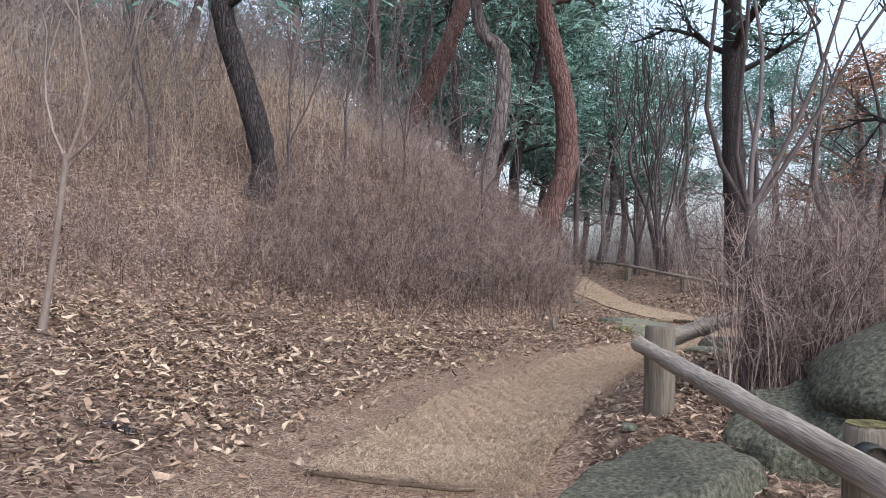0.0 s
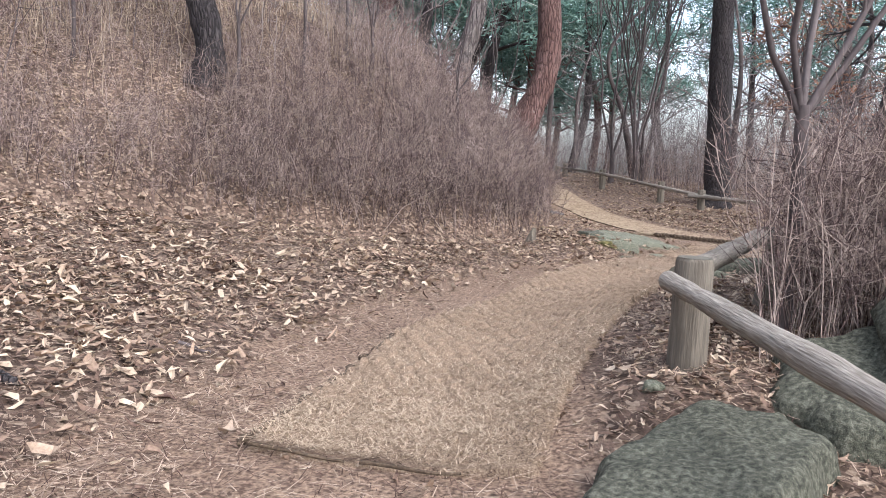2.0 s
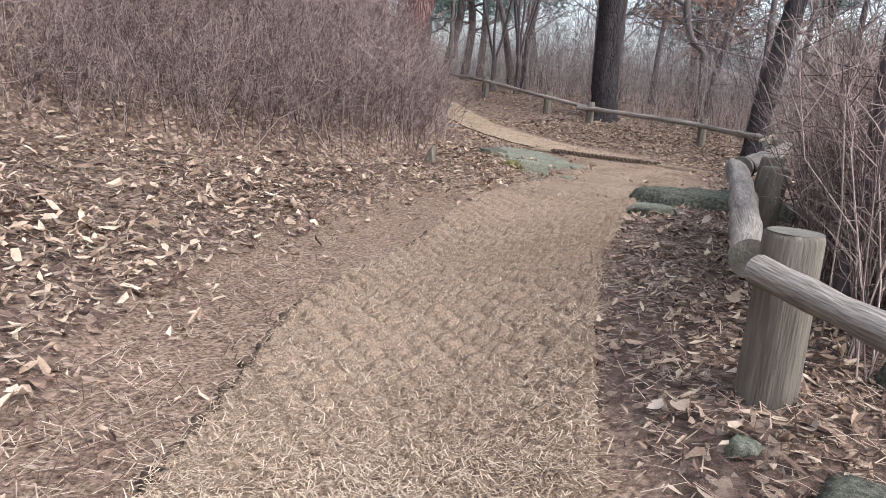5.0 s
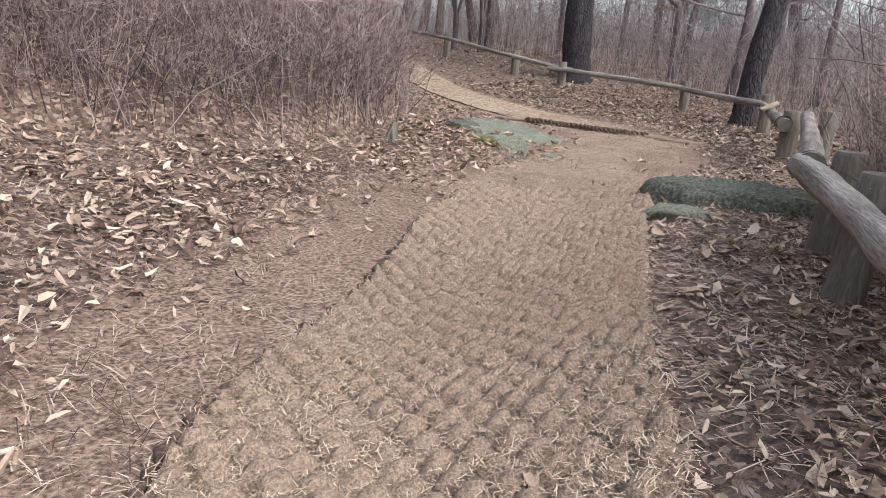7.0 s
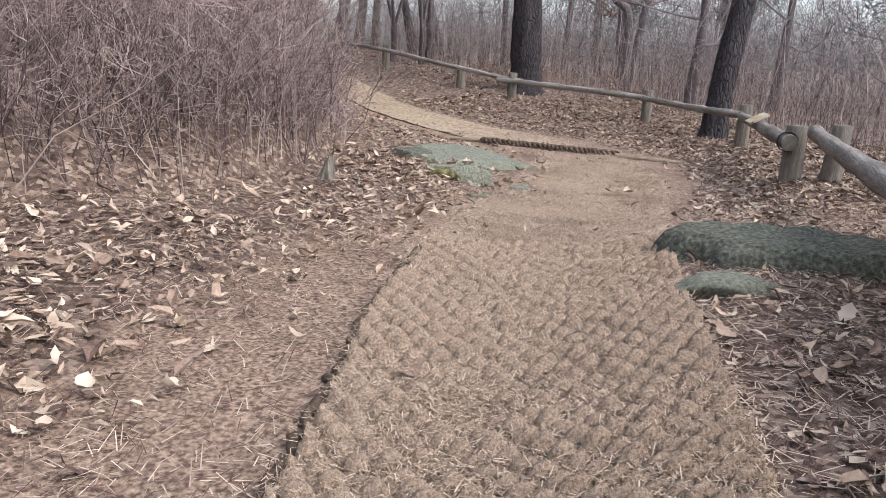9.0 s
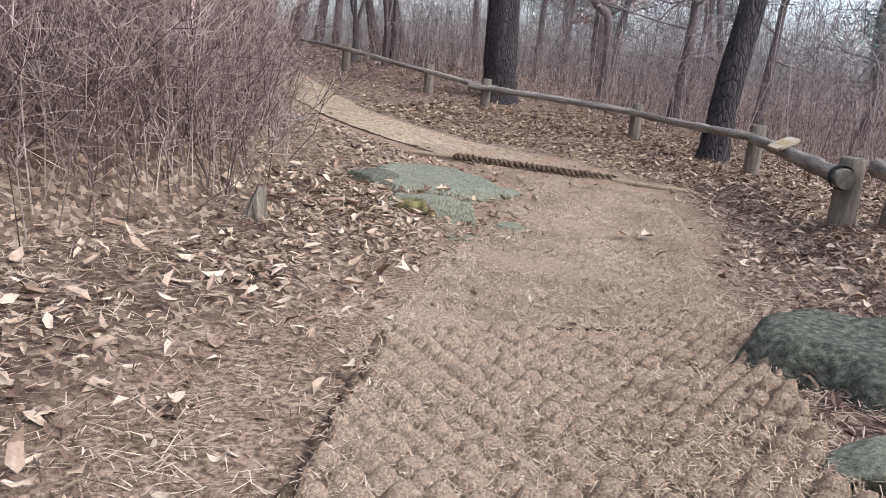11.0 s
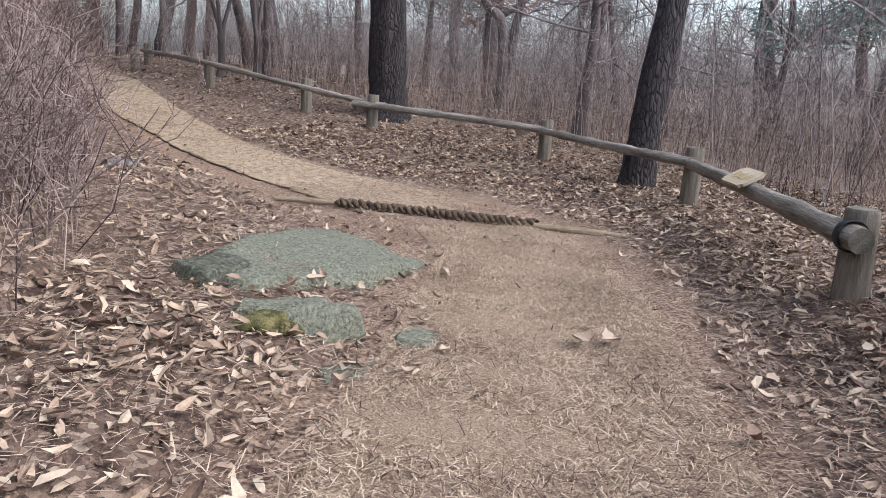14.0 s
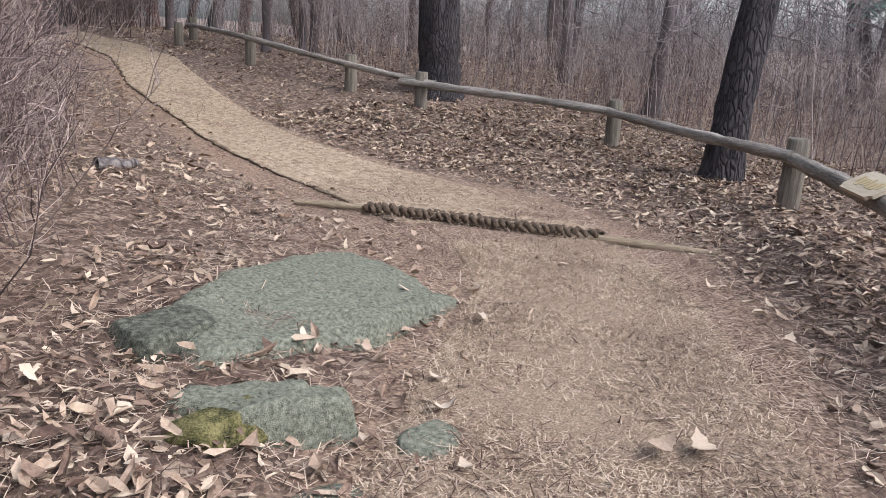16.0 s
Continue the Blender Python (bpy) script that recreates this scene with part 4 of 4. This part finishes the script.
# ---- the pole across the trail, wound with rope ----
def trail_pole():
    a, b = Vector((4.32, 17.12, gz(4.32, 17.12) + 0.03)), Vector((7.0, 14.78, gz(7.0, 14.78) + 0.015))
    d = b - a
    root = new("trail_pole")
    root.matrix_world = Matrix.Translation(a) @ d.to_track_quat("X", "Z").to_matrix().to_4x4()
    tagged(root, "bare pole across the trail wound with thick coir rope", "edging pole")
    L = d.length
    u = np.linspace(0, 1, 20)
    v, f = tubes(np.stack([u * L, 0.03 * np.sin(u * 6), 0.015 * np.sin(u * 4)], -1)[None], (0.028 + 0.012 * np.sin(u * 3.14) + 0.003 * rng.normal(size=20))[None], 12)
    part("pole", raw_mesh("pole", v, f, M_POLE), root)
    for s in range(3):
        t = np.linspace(0, 1, 300)
        ph = t * 2 * np.pi * 10 + s * 2.094 + 0.5 * np.sin(t * 23)
        P = np.stack([L * (0.19 + 0.56 * t), 0.05 * np.sin(ph), 0.022 + 0.022 * np.sin(2 * ph)], -1)
        v, f = tubes(P[None], (0.023 + 0.004 * np.sin(t * 190 + s) + 0.006 * rng.normal(size=300))[None], 7)
        part("rope_strand", raw_mesh("rope_strand", v, f, M_ROPE), root, "thick brown rope strand")


trail_pole()


# ---- rocks ----
def rock(x, y, z, size, turn, label, seed, mat=None, flat=0.55, name="rock"):
    """A weathered boulder: a sphere cut into facets, roughened at two scales."""
    bm = bmesh.new()
    bmesh.ops.create_icosphere(bm, subdivisions=5 if size[0] > 0.6 else 4, radius=1)
    r = np.random.default_rng(seed)
    planes = [(Vector(r.normal(size=3)).normalized(), r.uniform(0.62, 0.9)) for _ in range(9)] + [(Vector((0.05, -0.08, 1)).normalized(), flat)]
    for v in bm.verts:
        for nrm, dist in planes:
            over = v.co.dot(nrm) - dist
            if over > 0:
                v.co -= nrm * over * 0.93
        v.co = Vector((v.co.x * size[0], v.co.y * size[1], v.co.z * size[2]))
        q = v.co * 2.0 + Vector((seed, seed * 0.7, 0))
        v.co += v.co.normalized() * (0.05 * noise.noise(q) + 0.02 * noise.noise(q * 2.7) + 0.009 * noise.noise(q * 8) + 0.004 * noise.noise(q * 21)) * min(1.0, size[2] * 3)
    ob = new(name, bm_mesh(name, bm, mat or M_ROCK))
    ob.matrix_world = pose(x, y, z, 0, 0, turn)
    return tagged(ob, label, "rock")


def slab(x, y, top, size, turn, label, seed, mat=None, tilt=(0, 0), deep=0.5, corners=7):
    """A bedded slab: a broken, many-cornered outline, a rough split top with low steps and worn edges."""
    r = np.random.default_rng(seed)
    ca = (np.arange(corners) + r.uniform(-0.3, 0.3, corners)) * 2 * np.pi / corners
    cr = r.uniform(0.78, 1.22, corners)
    cx, cy = np.cos(ca) * cr, np.sin(ca) * cr
    n, rings = 96, 22
    a = np.arange(n) * 2 * np.pi / n
    reach = np.full(n, 9.0)
    for i in range(corners):
        x0, y0, x1, y1 = cx[i], cy[i], cx[(i + 1) % corners], cy[(i + 1) % corners]
        den = np.cos(a) * (y1 - y0) - np.sin(a) * (x1 - x0)
        q = (x0 * (y1 - y0) - y0 * (x1 - x0)) / np.where(np.abs(den) < 1e-6, 1e-6, den)
        reach = np.where(q > 0, np.minimum(reach, q), reach)
    step = [(Vector((math.cos(t), math.sin(t), 0)), r.uniform(0.1, 0.6), r.uniform(0.012, 0.035)) for t in r.uniform(0, 6.28, 3)]
    v = []
    for k in range(rings + 5):
        u = min(1.0, (k + 0.02) / rings)
        for i in range(n):
            w = reach[i] * (1 + 0.03 * math.sin(a[i] * 9 + seed) * u + 0.012 * math.sin(a[i] * 23 + 2 * seed) * u) * (u if k <= rings else 1.0 + 0.05 * (k - rings))
            p = Vector((math.cos(a[i]) * w * size[0], math.sin(a[i]) * w * size[1], 0))
            q = p * 1.7 + Vector((seed * 1.3, seed * 0.7, 0))
            z = 0.03 * noise.noise(q) + 0.02 * noise.noise(q * 3.1) + 0.008 * noise.noise(q * 9) + 0.004 * noise.noise(q * 24)
            for d, off, drop in step:
                far = p.dot(d) / max(size) - off + 0.12 * noise.noise(q * 2)
                z -= drop * min(1.0, max(0.0, far * 18))
            z -= 0.05 * max(0.0, u - 0.86) ** 2 / 0.02
            if k > rings:
                z -= deep * (k - rings) / 5
                p += Vector((noise.noise(q * 4 + Vector((0, 0, k))), noise.noise(q * 4 + Vector((5, 0, k))), 0)) * 0.025
            v.append((p.x, p.y, z))
    f = [(k * n + i, k * n + (i + 1) % n, (k + 1) * n + (i + 1) % n, (k + 1) * n + i) for k in range(rings + 4) for i in range(n)]
    ob = new("rock_slab", raw_mesh("rock_slab", v, f, mat or M_ROCK))
    ob.matrix_world = pose(x, y, top, 0, 0, turn) @ pose(0, 0, 0, tilt[0], tilt[1], 0)
    return tagged(ob, label, "rock")


slab(1.08, 4.12, 0.33, (0.82, 0.4), 46, "flat grey-green granite slab beside the trail", 3, None, (-3, -4))
slab(2.4, 4.75, 0.6, (0.85, 0.55), 30, "sloping grey granite slab under the fence rail", 5, None, (4, -15), 0.7)
rock(3.75, 4.9, 0.3, (1.75, 1.2, 0.95), 15, "large lichen-spotted grey boulder behind the fence", 8, None, 0.8)
slab(3.9, 9.5, 0.5, (0.85, 0.56), -25, "flat grey-green rock slab at the mat's edge", 11, None, (0, 0), 0.45, 6)
rock(2.98, 9.1, 0.37, (0.3, 0.18, 0.13), -10, "small mossy stone among fallen leaves", 13, M_PALEROCK)
slab(3.65, 14.4, 0.33, (1.0, 0.6), 38, "broad flat grey-green rock set in the trail", 17, M_PALEROCK, (7, 5), 0.4, 7)
rock(2.82, 13.95, gz(2.82, 13.95), (0.28, 0.24, 0.17), 10, "dark weathered end of a rock by the bank", 19)
slab(3.15, 13.3, gz(3.15, 13.3) + 0.13, (0.36, 0.2), 5, "low rock ledge with moss", 21, M_PALEROCK, (-6, 3), 0.3, 6)
rock(2.97, 13.2, gz(2.97, 13.2) + 0.01, (0.24, 0.14, 0.1), 15, "clump of olive moss on a low rock", 23, M_MOSS, 0.7, "moss_clump")
rock(3.72, 13.05, gz(3.72, 13.05) - 0.03, (0.17, 0.13, 0.12), 40, "small grey stone bedded in the leaves", 25, M_PALEROCK)
rock(3.2, 12.77, gz(3.2, 12.77) - 0.04, (0.2, 0.14, 0.1), 20, "pale stone half sunk in the litter", 29, M_PALEROCK)
rock(1.1, 4.88, gz(1.1, 4.88), (0.06, 0.05, 0.06), 0, "small brown stone at the post's foot", 31, M_PALEROCK)
rock(6.9, 26.3, 0.85, (0.4, 0.3, 0.25), 0, "rounded dark stone beside the fence", 27)


# ---- small things ----
def stick(a, b, r, mat, label, bend=0.03, name="stick"):
    a, b = np.array(a, float), np.array(b, float)
    base = a.copy()
    u = np.linspace(0, 1, 9)[:, None]
    P = (b - a) * u + np.stack([bend * np.sin(u[:, 0] * 5), bend * np.cos(u[:, 0] * 4) - bend, 0.2 * bend * np.sin(u[:, 0] * 7)], -1)
    for p in P:
        p[2] = gz(base[0] + p[0], base[1] + p[1]) - base[2] + r * 0.6 + (0.04 if r < 0.015 else 0)
    ob = new(name, raw_mesh(name, *tubes(P[None], (r * np.linspace(1, 0.6, 9))[None], 8), mat))
    ob.location = base
    return tagged(ob, label, "fallen branch")


stick((2.75, 17.35, gz(2.75, 17.35)), (3.1, 17.6, 0), 0.06, M_GREYBARK, "short dark fallen branch in leaves beside the trail")
stick((-2.31, 5.14, gz(-2.31, 5.14)), (-1.99, 5.08, 0), 0.035, M_DARKBARK, "short dark fallen stick on the leafy bank")
stick((-1.6, 6.1, gz(-1.6, 6.1)), (-1.35, 6.15, 0), 0.015, M_THINBARK, "thin dark fallen twig at the bank's foot")
stick((1.82, 8.82, gz(1.82, 8.82)), (2.05, 8.77, 0), 0.009, M_THINBARK, "thin dark twig lying on the coir mat", 0.01)
stick((-0.82, 4.62, gz(-0.82, 4.62)), (-0.35, 4.5, 0), 0.011, M_ROPE, "frayed coir edge roll at the mat's start", 0.02, "mat_edge")
stick((-0.3, 4.46, gz(-0.3, 4.46)), (0.15, 4.35, 0), 0.011, M_ROPE, "frayed coir edge roll at the mat's start", 0.02, "mat_edge")
stick((4.75, 14.25, gz(4.75, 14.25)), (6.1, 14.45, 0), 0.018, M_ROPE, "frayed rope edge lying across the flat mat", 0.03, "mat_edge")


def stump(x, y):
    bm = bmesh.new()
    bmesh.ops.create_cone(bm, cap_ends=True, segments=14, radius1=0.08, radius2=0.05, depth=0.16)
    for v in bm.verts:
        v.co += Vector(rng.normal(0, 0.012, 3)) + (Vector((0, 0, 0.05 * math.sin(v.co.x * 40))) if v.co.z > 0 else Vector())
    ob = new("stump", bm_mesh("stump", bm, M_POST, False))
    ob.location = (x, y, gz(x, y) + 0.06)
    tagged(ob, "small grey rotten stump at the foot of the shrubs", "stump")


stump(1.62, 12.42)
for za, zb in ((0.27, 0.19), (0.22, 0.225)):
    a, b = seen_line(22, [(0.0, za), (0.15, zb)])
    u = np.linspace(0, 1, 12)[:, None]
    P = np.array(a) * (1 - u) + np.array(b) * u
    P[:, 2] -= 0.25 * np.sin(u[:, 0] * math.pi)
    tagged(new("cord", raw_mesh("cord", *tubes(P[None], np.full((1, 12), 0.008), 5), M_CORD)), "thin pale cord strung between pine trunks", "cord")


# ---- single leaves lying nearest the trail ----
def leaf_mesh(seed):
    """One lobed, curled oak leaf."""
    r = np.random.default_rng(seed)
    n = 9
    t = np.linspace(0, 1, n)
    w = 0.3 * np.sin(np.pi * t ** 0.8) * (1 + 0.22 * np.sin(t * 22 + seed)) + 0.01
    c, fo = r.uniform(0.1, 0.5), r.uniform(0.1, 0.6)
    v = []
    for i in range(n):
        z = c * (2 * t[i] - 1) ** 2
        v += [(t[i] - 0.5, -w[i], z + fo * w[i]), (t[i] - 0.5, 0, z), (t[i] - 0.5, w[i], z + fo * w[i] * 0.6)]
    f = [(i * 3 + j, i * 3 + j + 3, i * 3 + j + 4, i * 3 + j + 1) for i in range(n - 1) for j in range(2)]
    return raw_mesh("fallen_leaf", v, f, M_LEAF_ONE)


LEAVES = [leaf_mesh(s) for s in range(6)]
xs, ys = scatter(1400, (-1.8, 2.5, 6.5, 16.5), lambda x, y: 0.28 * ((side(x, y, FOOT) < 0.5) & (side(x, y, RIGHT) > -0.8)) * (0.15 + 0.85 * ((side(x, y, FOOT) > -0.7) | (side(x, y, RIGHT) < 0.35))))
for i, (x, y) in enumerate(zip(xs[:240], ys[:240])):
    ob = new("fallen_leaf", LEAVES[i % 6])
    s = rng.uniform(0.06, 0.12)
    ob.matrix_world = pose(x, y, gz(x, y) + 0.045, rng.normal(0, 12), rng.normal(0, 12), rng.uniform(0, 360)) @ Matrix.Diagonal((s, s, s, 1))
    tagged(ob, "curled pale brown fallen leaf on the trail", "leaf", "leaves on the trail")


for x, y, s, a in ((4.5, 12.6, 0.15, 10), (4.64, 12.53, 0.15, 75), (5.9, 13.2, 0.12, 30), (1.25, 8.9, 0.13, 20)):
    ob = new("fallen_leaf", LEAVES[4])
    ob.matrix_world = pose(x, y, gz(x, y) + 0.065, 4, -5, a) @ Matrix.Diagonal((s, s, s * 0.6, 1))
    tagged(ob, "large pale curled leaf lying on the mat", "leaf", "leaves on the trail")


def frayed_edge(line, k, label, r=0.02):
    """The rolled, frayed edge of a mat, lying along a line."""
    P = spline(line, k)
    P = P + rng.normal(0, 0.012, P.shape)
    Q = np.column_stack([P, height(P[:, 0], P[:, 1]) + r])
    root = Q[0].copy()
    ob = new("mat_edge", raw_mesh("mat_edge", *tubes((Q - root)[None], (r * rng.uniform(0.5, 1.3, k))[None], 7), M_ROPE))
    ob.location = root
    tagged(ob, label, "mat edge")


frayed_edge([(x - 0.02, y) for x, y in MAT_A[0]], 160, "dark frayed rolled edge along the knotted coir mat", 0.024)
frayed_edge([(x - 0.02, y) for x, y in MAT_C[0]], 200, "dark frayed edge along the far coir mat", 0.012)
frayed_edge([(2.0, 10.98), (2.6, 10.95), (3.2, 10.8), (3.6, 10.5)], 60, "coarse frayed end of the knotted coir mat", 0.011)
